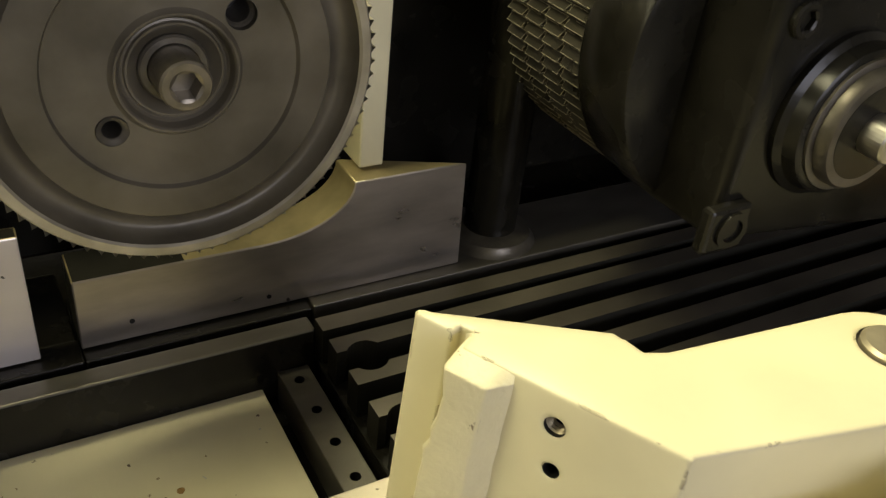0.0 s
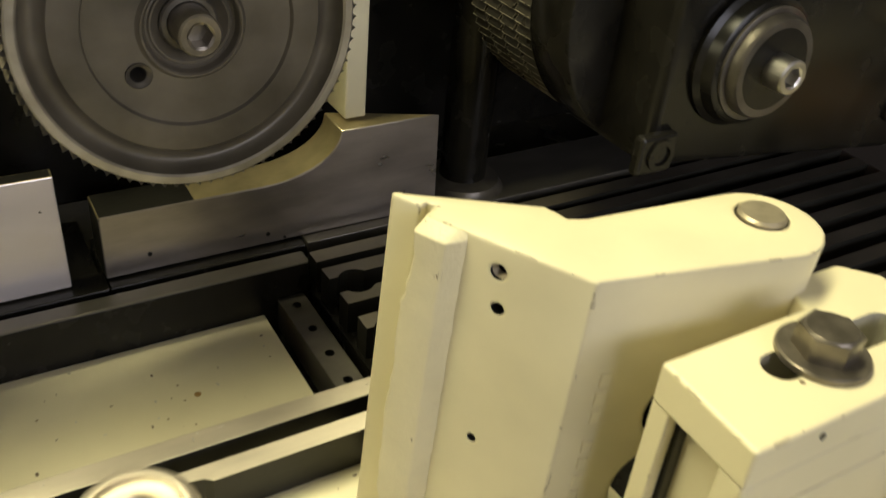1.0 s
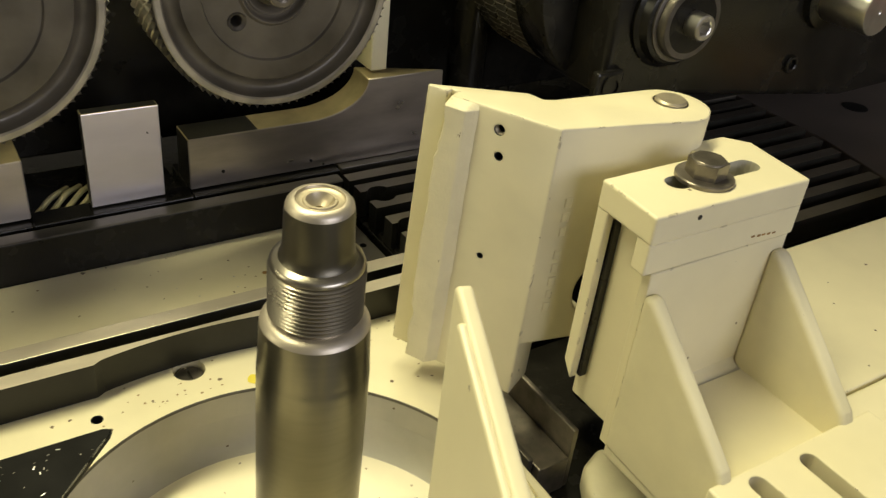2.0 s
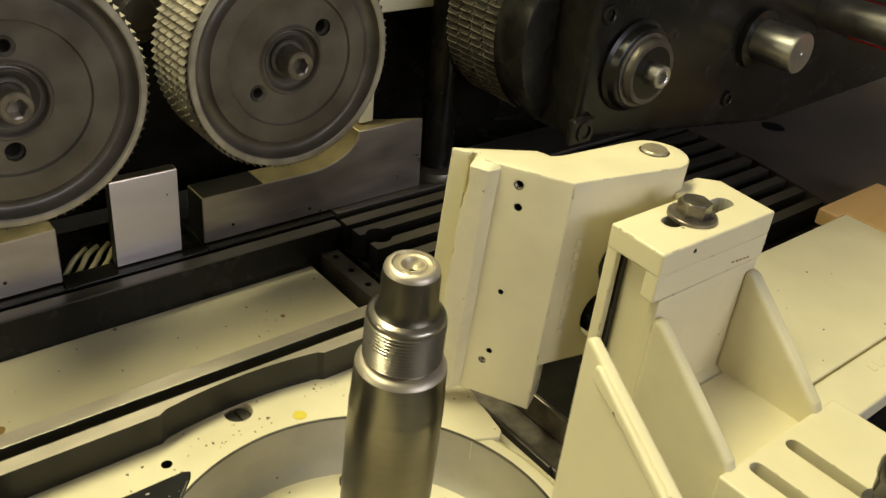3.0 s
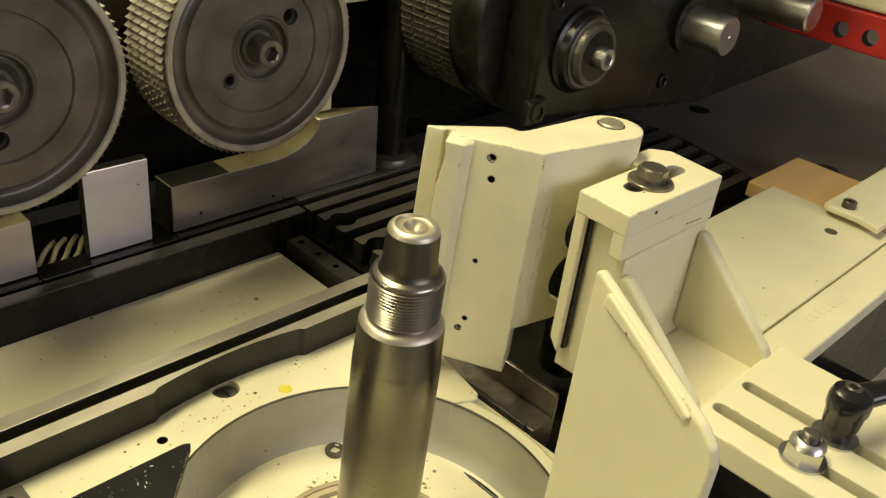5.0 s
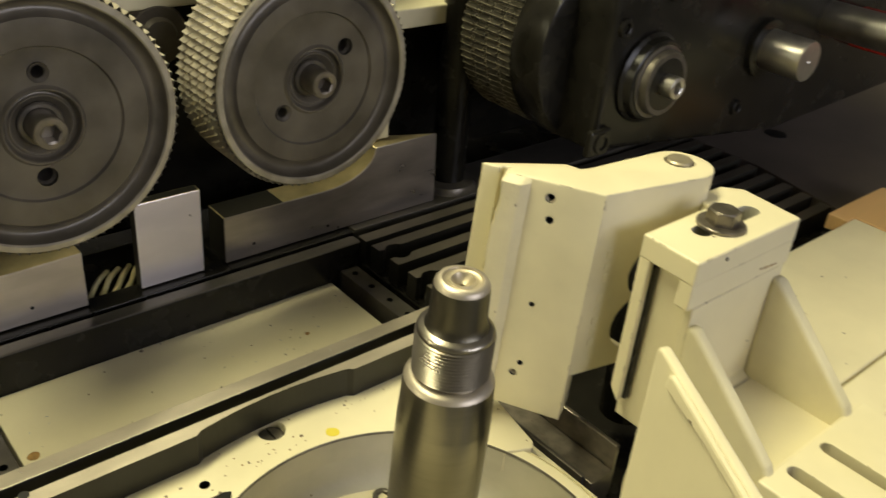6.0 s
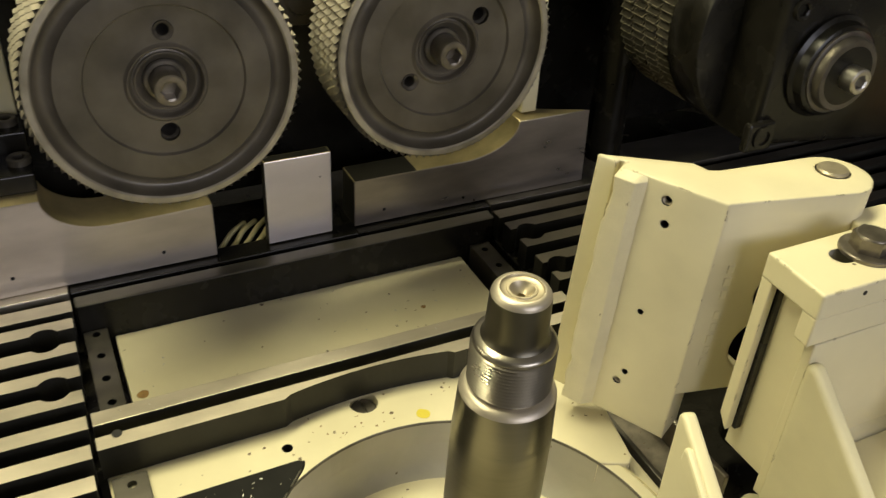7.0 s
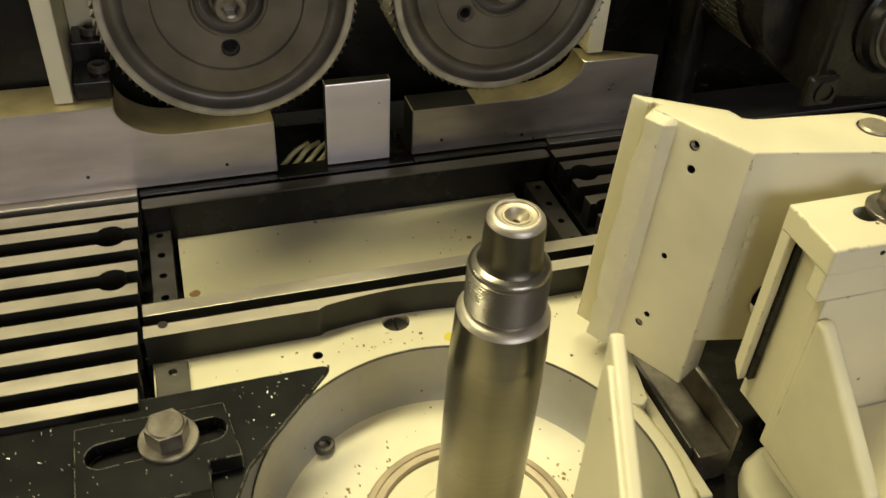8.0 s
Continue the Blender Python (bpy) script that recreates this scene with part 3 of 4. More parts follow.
def feed_wheel(cx, y, cz, R, hole_turn, label, threaded, width=0.052, teeth=88):
    t = thing("feed_roller", label, "feed wheel", "feed wheels", at=(cx, y, cz))
    toothed(R, 0.0012, width, teeth, 5, t)
    groove = [(R - 0.0078 - 0.0112 * i / 14, 0.0004 - 0.0060 * math.sin(math.pi * (i / 14) ** 0.8) ** 0.75 - 0.0034 * i / 14) for i in range(1, 15)]
    disc = lathe([(0, -width + 0.002), (R - 0.006, -width + 0.002), (R - 0.003, -width), (R - 0.003, -0.001), (R - 0.0045, 0.0004), (R - 0.0075, 0.0004)] + groove
                 + [(0.0480, -0.0022), (0.0470, -0.0023), (0.0460, -0.0042), (0.0446, -0.0044), (0.0245, -0.0034), (0.0236, -0.0026), (0.0228, -0.0014), (0.0220, -0.0014), (0.0213, -0.0022),
                    (0.0203, -0.0058), (0.0194, -0.0068), (0.0186, -0.0066), (0.0180, -0.0056), (0.0172, -0.0056), (0.0150, -0.0078), (0.0125, -0.0100), (0.0, -0.0104)], FRONT, 96)
    body = part("disc", disc, CAST, t, "dark phosphated wheel disc", smooth=True)
    spots = [(0.0317 * math.cos(radians(hole_turn + q)), 0.0317 * math.sin(radians(hole_turn + q))) for q in (0, 180)]
    cut(body, *[cyl(0.0060, -0.03, 0.01, pose(hx, 0, hz) @ FRONT, 28) for hx, hz in spots], inside=HOLE)
    for k, (hx, hz) in enumerate(spots):
        bore = 0.0036 if k == threaded else 0.0047
        deep = -0.0050 if k == threaded else -0.0085
        part("bushing", lathe([(bore, -0.024), (bore, deep), (bore + 0.0006, deep + 0.0008), (0.0052, deep + 0.0012), (0.0059, deep + 0.0020), (0.0060, -0.0034)], pose(hx, 0, hz) @ FRONT, 32), BOLT, t, "dark bushing in the wheel's hole", smooth=True)
        # Black disc paints the shade at the bottom of the hole.
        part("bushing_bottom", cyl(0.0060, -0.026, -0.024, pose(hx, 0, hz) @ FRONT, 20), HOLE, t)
    part("rim_ring", lathe([(R - 0.0028, -0.003), (R - 0.0028, 0.0008), (R - 0.0036, 0.0014), (R - 0.0068, 0.0014), (R - 0.0078, 0.0004)], FRONT, 96), RING, t, "worn dull rim", smooth=True)
    part("hub", lathe([(0.0102, -0.0104), (0.0130, -0.0096), (0.0130, -0.0076), (0.0122, -0.0068), (0.0100, -0.0068)], FRONT, 48), BOLT, t, smooth=True)
    part("socket_screw", socket_screw_mesh(0.0096, 0.0190, FRONT @ pose(0, 0, -0.0090)), HEXBOLT, t, "worn steel socket cap screw", smooth=False)
    return t


feed_wheel(-0.0895, 0.3265, 0.2035, 0.0815, 87, "dark feed wheel with toothed rim, holes one above the other", 0)
feed_wheel(0.0890, 0.3195, 0.2050, 0.0785, 39, "dark feed wheel with toothed rim, holes set aslant", 1)


# screws seen in the key-holes of the table
for hx, hy in ((-0.188, 0.3265), (-0.187, 0.2775), (0.176, 0.3265), (0.175, 0.2775)):
    ks = thing("slot_screw", "dark screw head down in a table slot", "screw", "slot screws")
    part("head", socket_screw_mesh(0.0062, 0.006, pose(hx, hy, 0.018)), BOLT, ks)


def blot(r, seed, n=18):
    rg = random.Random(seed)
    rr = [r * rg.uniform(0.72, 1.05) for _ in range(n)]
    rr = [(rr[i - 1] + rr[i] + rr[(i + 1) % n]) / 3 for i in range(n)]
    return [(rr[i] * math.cos(2 * math.pi * i / n), rr[i] * math.sin(2 * math.pi * i / n)) for i in range(n)]


part("paint_dab", moved(prism(blot(0.0048, 2), 0, 0.0002), pose(0.0225, 0.1955, 0.0146)), DAB, well, "yellow paint dab")
part("rust_stain", moved(prism(blot(0.0042, 5), 0, 0.0002), pose(-0.137, 0.2870, 0.0091)), RUST, plate, "brown rust stain")
part("rust_stain", moved(prism(blot(0.0022, 8), 0, 0.0002), pose(0.0725, 0.304, 0.0091)), RUST, plate, "brown rust stain")


# Black disc on the bar's top in place of a dark hole.
part("pin_hole_disc", cyl(0.0030, 0.0381, 0.0386, pose(-0.158, 0.2275, 0), 14), HOLE, bar2, "small black disc drawn as a pin hole")

# boss and block behind the wheels
boss = thing("bearing_boss", "dark oily round bearing boss between the wheels", "bearing boss")
part("boss", lathe([(0, 0.05), (0.012, 0.05), (0.014, 0.046), (0.021, 0.046), (0.023, 0.042), (0.023, 0.0)], pose(0.024, 0.470, 0.215) @ FRONT, 48), CAST, boss, smooth=True)
sb = thing("screw_block", "black block with a socket screw on the rail", "clamp block")
part("block", box(-0.197, -0.172, 0.396, 0.431, 0.1105, 0.124, 0.001), BLACK, sb)
part("step", box(-0.197, -0.172, 0.4315, 0.4625, 0.1105, 0.138, 0.001), BLACK, sb)
part("socket_screw", socket_screw_mesh(0.0075, 0.005, pose(-0.183, 0.4485, 0.138)), BOLT, sb)
part("socket_screw", socket_screw_mesh(0.0075, 0.005, pose(-0.1795, 0.4150, 0.124)), BOLT, sb)
for i in range(4):
    cu = bpy.data.curves.new("cable", "CURVE")
    cu.dimensions, cu.bevel_depth, cu.bevel_resolution = "3D", 0.0021, 3
    sp = cu.splines.new("BEZIER")
    pts = [(-0.0590 + 0.0095 * i, 0.3970, 0.0322), (-0.0530 + 0.0100 * i, 0.4040, 0.0340), (-0.0440 + 0.0100 * i, 0.4160 + 0.001 * (i % 2), 0.0350), (-0.0300 + 0.0090 * i, 0.4320, 0.0322)]
    sp.bezier_points.add(3)
    for b, p in zip(sp.bezier_points, pts):
        b.co, b.handle_left_type, b.handle_right_type = p, "AUTO", "AUTO"
    cu.materials.append(CABLE)
    tagged(new("cable", cu), "yellow-green insulated cable behind the fence block", "cable", "cables")

# right-hand gearbox with roller
gear = thing("gearbox", "black oily gearbox housing with hub and studs", "gearbox")
GY = 0.232
part("housing", prism([(0.289, 0.141), (0.40, 0.127), (0.575, 0.104), (0.90, 0.116), (0.90, 0.50), (0.33, 0.50), (0.289, 0.262)], GY, 0.302, "y", 0.006, 3), BLACK, gear, smooth=True)
part("side_cover", prism(arc(0.335, 0.208, 0.078, 0, 360, 47)[:-1], 0.270, 0.305, "y", 0.003), BLACK, gear, smooth=True)
part("rear_housing", box(0.345, 0.90, 0.3015, 0.47, 0.118, 0.50, 0.003), BLACK, gear)
HUB = pose(0.341, GY, 0.196) @ FRONT
hub = part("hub", lathe([(0, 0.0), (0.037, 0.0), (0.037, 0.003), (0.034, 0.005), (0.0325, 0.011), (0.031, 0.012), (0.0, 0.012)], HUB, 64), BLACK, gear, smooth=True)
part("cover_ring", lathe([(0.020, 0.012), (0.0295, 0.012), (0.0295, 0.0135), (0.0282, 0.0140), (0.0265, 0.0140), (0.0262, 0.0185), (0.0250, 0.0200), (0.0205, 0.0200)], HUB, 64), BOLT, hub, "dull steel ring", smooth=True)
part("collar", lathe([(0, 0.0125), (0.0210, 0.0125), (0.0210, 0.0202), (0.0, 0.0202)], HUB, 64), BLACK, hub, smooth=True)
part("cap_screw", socket_screw_mesh(0.0090, 0.0115, HUB @ pose(0, 0, 0.0200)), ZINC, hub, "bright socket cap screw", smooth=False)
part("stud", lathe([(0.0185, 0.004), (0.0185, 0.045), (0.0175, 0.0470), (0.002, 0.0470), (0, 0.0450)], pose(0.508, GY, 0.198) @ FRONT, 48), ZINC, gear, "bright steel stud", smooth=True)
part("stud_collar", lathe([(0.027, 0), (0.026, 0.006), (0.0185, 0.0075)], pose(0.508, GY, 0.198) @ FRONT, 48), BLACK, gear, smooth=True)
part("lug", join(box(0.279, 0.303, 0.2265, 0.2335, 0.140, 0.162, 0.002), lathe([(0.0055, -0.003), (0.0055, 0.0015), (0.0085, 0.0015), (0.0085, -0.003)], pose(0.2925, 0.2265, 0.151) @ FRONT, 32)), BLACK, gear)
for x, z in ((0.302, 0.240), (0.489, 0.143), (0.355, 0.262)):
    part("screw", socket_screw_mesh(0.0075, 0.003, pose(x, GY, z) @ FRONT), BLACK, gear)
roller = thing("knurled_roller", "bare-metal toothed feed roller beside the black gearbox", "feed roller", at=(0.336, 0.305, 0.208))
toothed(0.078, 0.0, 0.060, 80, 4, roller, ROLLER)
part("core", cyl(0.0745, -0.060, 0.0, FRONT, 64), CAST, roller, smooth=True)
post = thing("support_post", "black glossy round post on a flanged foot", "post")
part("post", cyl(0.0165, BED, 0.46, pose(0.296, 0.405, 0), 48), BLACK, post, smooth=True)
part("foot", lathe([(0.0165, BED + 0.008), (0.026, BED + 0.006), (0.027, BED + 0.003), (0.030, BED)], pose(0.296, 0.405, 0), 48), BOLT, post, smooth=True)
shaft = thing("steel_shaft", "bright round steel shaft standing out of the gearbox", "shaft")
part("shaft", lathe([(0.017, 0), (0.017, 0.072), (0.0155, 0.074), (0, 0.074)], pose(0.620, GY, 0.212) @ FRONT, 48), ZINC, shaft, smooth=True)
redbar = thing("red_bar", "red-painted bar with round holes", "bar")
rb = part("bar", box(0.680, 0.694, 0.0, 0.232, 0.176, 0.216, 0.002), RED, redbar)
cut(rb, *[cyl(0.0085, -0.05, 0.05, pose(0.685, 0.151 - 0.031 * i, 0.193) @ pose(0, 0, 0, 0, 90, 0), 24) for i in range(4)], inside=HOLE)
cover = thing("shaft_cover", "pale grey-green cover above the red bar", "cover")
part("cover", box(0.682, 0.80, -0.02, 0.175, 0.2175, 0.26, 0.004), CREAM_ROUGH, cover)

# pressure shoe casting
D, N = Vector((0.47, -0.883)), Vector((-0.883, -0.47))
P0 = Vector((0.107, 0.1685))


def shoe_pt(s, o):
    p = P0 + D * s + N * o
    return (p.x, p.y)


shoe = thing("pressure_shoe", "chipped cream-painted cast pressure shoe with drilled face", "pressure shoe")
Z0, Z1 = 0.030, 0.1975
face = [shoe_pt(0.0006, -0.0080), shoe_pt(-0.0012, -0.0076), shoe_pt(-0.0024, -0.0068), shoe_pt(-0.0028, -0.0056), shoe_pt(-0.0020, -0.0048), shoe_pt(0.0092, -0.0048), shoe_pt(0.0096, -0.0082), shoe_pt(0.0140, -0.0082), shoe_pt(0.0145, -0.001), shoe_pt(0.0745, -0.001), shoe_pt(0.0745, -0.024), (0.1545, 0.1462)]


def splay(bm):
    """The casting widens a little towards its foot."""
    for v in bm.verts:
        sv = (Vector((v.co.x, v.co.y)) - P0).dot(D)
        k = (Z1 - v.co.z) / (Z1 - Z0) * (0.0088 - 0.0055 * min(1, max(0, sv / 0.0745)))
        v.co.x -= D.x * k
        v.co.y -= D.y * k
    return bm


rng = random.Random(4)
strip_bm = bmesh.new()
rows = []
off = 0.0
for i in range(41):
    zz = Z0 + 0.0008 + (Z1 - Z0 - 0.0012) * i / 40 if i != 39 else Z1 - 0.0034
    off = 0.7 * off + rng.uniform(-0.0007, 0.0006)
    chip = -0.0022 if i in (7, 8, 33, 34) else 0.0
    a0 = 0.0108 - off + (0.0018 if i > 34 else 0) - chip * 0.5
    a1 = 0.0252 + rng.uniform(-0.0003, 0.0003)
    top = 0.0052 if i == 40 else 0.0
    prof = [(a0, -0.0100), (a0 + 0.0003, 0.0038 - top), (a0 + 0.0012, 0.0052 - top), (a1 - 0.0006, 0.0054 - top), (a1 + 0.0004, 0.0048 - top), (a1 + 0.0052, -0.002)]
    rows.append([strip_bm.verts.new((*shoe_pt(*q), zz)) for q in prof])
for ra, rb2 in zip(rows, rows[1:]):
    for k in range(6):
        strip_bm.faces.new((ra[k], ra[(k + 1) % 6], rb2[(k + 1) % 6], rb2[k]))
strip_bm.faces.new(rows[0]), strip_bm.faces.new(list(reversed(rows[-1])))
part("raised_strip", splay(strip_bm), CREAM_STRIP, shoe, "chipped raised strip", smooth=True)
hm = Matrix.Rotation(math.atan2(N.y, N.x), 4, "Z") @ pose(0, 0, 0, 0, 90, 0)


def face_hole(s, z, r):
    x, y = shoe_pt(s - (Z1 - z) / (Z1 - Z0) * 0.0056, -0.012)
    return cyl(r, 0.0, 0.03, pose(x, y, z) @ hm, 20)


HOLES = ((0.0425, 0.1875, 0.0030), (0.0445, 0.1735, 0.0024), (0.0440, 0.1130, 0.0018), (0.0440, 0.0665, 0.0019), (0.0405, 0.0575, 0.0024))


arm_out = [shoe_pt(0.0738, -0.0015), (0.205, 0.0905)] + arc(0.2195, 0.1085, 0.0205, -95, 85, 14) + [(0.185, 0.1325), (0.163, 0.1345), (0.157, 0.1370), (0.1558, 0.1430), (0.150, 0.1470), shoe_pt(0.012, -0.0065)]
plate_bm = splay(prism(face, Z0, Z1))
arm = part("casting", splay(prism(arm_out, 0.066, Z1)), CREAM_CAST, shoe, smooth=True)
weld_on(arm, plate_bm)
rounded(arm, 0.0019, 3)
cut(arm, *[face_hole(*h) for h in HOLES], inside=HOLE)
for hs, hz, hr in HOLES[:1] + HOLES[4:]:
    bx, by = shoe_pt(hs - (Z1 - hz) / (Z1 - Z0) * 0.0056, -0.0022)
    part("thread_ring", lathe([(hr + 0.0002, 0.0), (hr - 0.0006, -0.0006), (hr + 0.0001, -0.0012), (hr - 0.0006, -0.0018), (hr + 0.0001, -0.0024), (hr - 0.0006, -0.0032)], pose(bx, by, hz) @ hm, 20), RECESS, shoe, "pale thread in the hole")
cut(arm, cyl(0.020, -0.1, 0.1, pose(0.194, 0.11, 0.136) @ FRONT, 40), cyl(0.021, -0.1, 0.1, pose(0.190, 0.11, 0.098) @ FRONT, 40), box(0.186, 0.30, 0.0, 0.2, 0.0, 0.150, 0))
cut(arm, cyl(0.0095, 0.1965, 0.21, pose(0.2225, 0.1120, 0), 40), inside=BOLT)
part("pivot_pin", lathe([(0, 0.1984), (0.0076, 0.1984), (0.0086, 0.1974), (0.0086, 0.05)], pose(0.2225, 0.1120, 0.001), 40), RECESS, shoe, "worn steel pivot pin end", smooth=True)
U = Vector((0.977, -0.213))
for i, (wide, gap) in enumerate(((0.0042, 0), (0.0036, 0), (0.0042, 0), (0.0038, 0), (0.0042, 0), (0.0036, 1), (0.0044, 1), (0.0040, 1))):
    mz = 0.0905 + 0.0085 * i + 0.006 * gap
    mp = Vector((0.143, 0.104)) + U * 0.0125
    mark = box(-wide / 2, wide / 2, -0.0004, 0.001, -0.0028, 0.0028, 0.0002, 1)
    part("cast_mark", splay(moved(mark, pose(mp.x, mp.y, mz, 0, 0, -12.3))), CREAM, shoe)
part("pivot_barrel", cyl(0.0175, 0.0, 0.118, pose(0.2195, 0.1085, 0), 40), BLACK, shoe, smooth=True)

# dovetail slide below the shoe
slide = thing("slide_block", "worn steel slide block with a stepped groove", "slide")
part("floor_bar", box(0.146, 0.168, 0.0735, 0.205, -0.0295, -0.004, 0.0008), HEXBOLT, slide, "worn brownish slide floor")
part("lip", box(0.142, 0.1455, 0.079, 0.205, -0.0295, 0.000, 0.0006), DARKSTEEL, slide)
part("side_bar", box(0.1685, 0.1722, 0.0745, 0.204, -0.0295, 0.016, 0.0008), HEXBOLT, slide)
lump = thing("clamp_dog", "pale cream rounded clamp dog in the slide's end", "clamp dog")
part("foot", prism([(0.168, 0.020), (0.166, 0.052), (0.177, 0.070), (0.196, 0.078), (0.212, 0.066), (0.216, 0.020)], -0.0295, -0.010, r=0.005, seg=3), CREAM_ROUGH, lump, smooth=True)
outer = thing("well_side_bar", "cream-painted bar beside the spindle well", "bar")
part("bar", box(0.1305, 0.1385, 0.045, 0.165, -0.03, -0.001, 0.0012), CREAM, outer)
floor2 = thing("machine_floor_pan", "black oily casting floor below the brackets", "casting")
part("pan", box(0.100, 0.46, -0.20, 0.190, -0.12, -0.03, 0.001), BLACK, floor2)

# slotted bracket with gussets
bracket = thing("fence_bracket", "cream-painted welded bracket with slotted top and gussets", "bracket")
top = part("cap", prism([(0.152, 0.042), (0.256, 0.041), (0.2605, 0.084), (0.250, 0.0955), (0.222, 0.096), (0.218, 0.082), (0.1538, 0.0815)], 0.1655, 0.1805, r=0.0014, seg=3), CREAM, bracket)
slot = arc(0.236, 0.0645, 0.006, -90, 90, 8) + arc(0.186, 0.0645, 0.006, 90, 270, 8)
# Slot walls take the shaded cream, darkening the recess by colour.
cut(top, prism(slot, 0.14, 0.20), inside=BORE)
part("front_lip", prism([(0.1522, 0.0422), (0.2560, 0.0412), (0.2590, 0.0640), (0.2500, 0.0640), (0.2480, 0.0520), (0.1530, 0.0520)], 0.1490, 0.1660, r=0.0010), CREAM, bracket)
post_ob = part("post", box(0.164, 0.2530, 0.0465, 0.080, 0.045, 0.1660, 0.0008), CREAM, bracket)
cut(post_ob, prism(slot, 0.10, 0.20), inside=BORE)
part("cheek", prism([(0.0812, 0.1658), (0.0812, 0.071), (0.0745, 0.062), (0.0740, 0.066), (0.0735, 0.1658)], 0.1541, 0.1590, "x", 0.0007), CREAM, bracket)
# Black filler paints the shade in the gap between cheek and post.
part("gap_dark_strip", box(0.1592, 0.1636, 0.0720, 0.0795, 0.063, 0.1640, 0.0003), BLACK, bracket, "black strip added to darken the gap behind the cheek")
part("front_plate", box(0.1575, 0.2535, 0.0415, 0.0470, 0.040, 0.1492, 0.0006), CREAM, bracket)
part("gusset", prism([(0.042, 0.138), (0.036, 0.1385), (-0.026, 0.083), (-0.029, 0.076), (-0.029, 0.036), (0.042, 0.040)], 0.1560, 0.1650, "x", 0.0030, 3), CREAM_ROUGH, bracket)
part("gusset", prism([(0.042, 0.060), (0.042, 0.142), (0.036, 0.1410), (-0.026, 0.083), (-0.029, 0.077), (-0.029, 0.060)], 0.2435, 0.2540, "x", 0.0032, 3), CREAM_ROUGH, bracket)
bp = part("base_plate", prism([(0.1565, -0.0260), (0.262, -0.0260), (0.262, 0.0413), (0.1565, 0.0413)], 0.035, 0.0670, r=0.0006), CREAM, bracket)
fil = [(0.0425, 0.0665)] + [(0.0425 - 0.008 + 0.008 * math.cos(radians(9 * i)), 0.0750 - 0.008 * math.sin(radians(9 * i))) for i in range(11)]
part("weld_fillet", prism(fil, 0.1652, 0.2433, "x"), CREAM_ROUGH, bracket, smooth=True)
for i, (mx, mz) in enumerate(((0.2245, 0.1542), (0.2290, 0.1538), (0.2325, 0.1535), (0.2365, 0.1532), (0.2405, 0.1528))):
    part("stamped_mark", moved(box(-0.0011, 0.0011, -0.0003, 0.0004, -0.0004 - 0.0002 * (i % 2), 0.0005, 0), pose(mx, 0.0414, mz)), RUST, bracket)
part("punch_mark", moved(cyl(0.0013, 0.0, 0.0006, FRONT, 12), pose(0.180, 0.0420, 0.1752)), HOLE, bracket, "small dark punch mark")
hex_bolt("dark hexagon bolt and washer in the bracket's slot", pose(0.2025, 0.0628, 0.1805), 0.0100, 0.0078, 0.0146, "clamp bolts")

# slotted foot plate with lever and nut
foot = thing("slotted_plate", "cream-painted plate with two long slots", "plate")
fp = part("plate", box(0.150, 0.268, -0.200, -0.0262, 0.060, 0.078, 0.0012), CREAM, foot)


def slot_cut(x, y0, y1, r):
    return prism(arc(x, y1, r, 0, 180, 10) + arc(x, y0, r, 180, 360, 10), 0.05, 0.09)


cut(fp, slot_cut(0.1740, -0.17, -0.036, 0.0052), slot_cut(0.2085, -0.17, -0.037, 0.0052))
part("leg", box(0.170, 0.250, -0.19, -0.03, -0.12, 0.060, 0.002), BLACK, foot)
nut = thing("lock_nut", "bright zinc lock nut with stud and washer in the slot", "nut")
nm = pose(0.173, -0.0885, 0.078)
part("washer", lathe([(0.003, 0), (0.0135, 0), (0.0135, 0.0016), (0.003, 0.0016)], nm, 36), ZINC, nut, smooth=True)
part("hex", moved(prism(hexagon(0.0114, 12), 0.0016, 0.0110), nm), ZINC, nut)
part("collar", lathe([(0.0104, 0.0108), (0.0098, 0.0120), (0.0085, 0.0140), (0.0068, 0.0150), (0.0052, 0.0146)], nm, 36), ZINC, nut, smooth=True)
part("stud", lathe([(0.0050, 0.004)] + [(0.0042 + 0.0009 * (i % 2), 0.0135 + 0.0008 * i) for i in range(8)] + [(0.0036, 0.0200), (0.0, 0.0200)], nm, 28), BOLT, nut)
lever = thing("clamp_lever", "glossy black plastic clamping lever on a washer", "clamp lever")
lm = pose(0.2075, -0.0925, 0.078)
part("washer", lathe([(0.003, 0), (0.0135, 0), (0.0135, 0.0016), (0.003, 0.0016)], lm, 36), ZINC, lever, smooth=True)
part("hub", lathe([(0.0, 0.0018), (0.0084, 0.0018), (0.0087, 0.009), (0.0104, 0.0105), (0.0112, 0.021), (0.0122, 0.0225), (0.0124, 0.029), (0.0110, 0.0335), (0.0070, 0.0358), (0.0, 0.0362)], lm, 40), PLASTIC, lever, smooth=True)
part("screw", socket_screw_mesh(0.0050, 0.0012, lm @ pose(0.001, 0.001, 0.0358)), BOLT, lever)
hb = bmesh.new()
bmesh.ops.create_cone(hb, cap_ends=True, segments=20, radius1=0.0085, radius2=0.0065, depth=0.06)
moved(hb, pose(0.2075 + 0.032, -0.105, 0.106) @ pose(0, 0, 0, 0, 90, -22) @ Matrix.Diagonal((0.8, 1, 1, 1)))
part("handle", soften(hb, 0.002, 2), PLASTIC, lever, smooth=True)

# upright gusset plates of the front bracket
fg = thing("front_gusset", "cream-painted upright triangular gusset plate, bright worn edge", "gusset")
# plate plane turned 17 degrees off the y axis; outline is (along the plate, height)
GUSSET = pose(-0.0143, -0.0432, 0.0, 0, 0, -17)
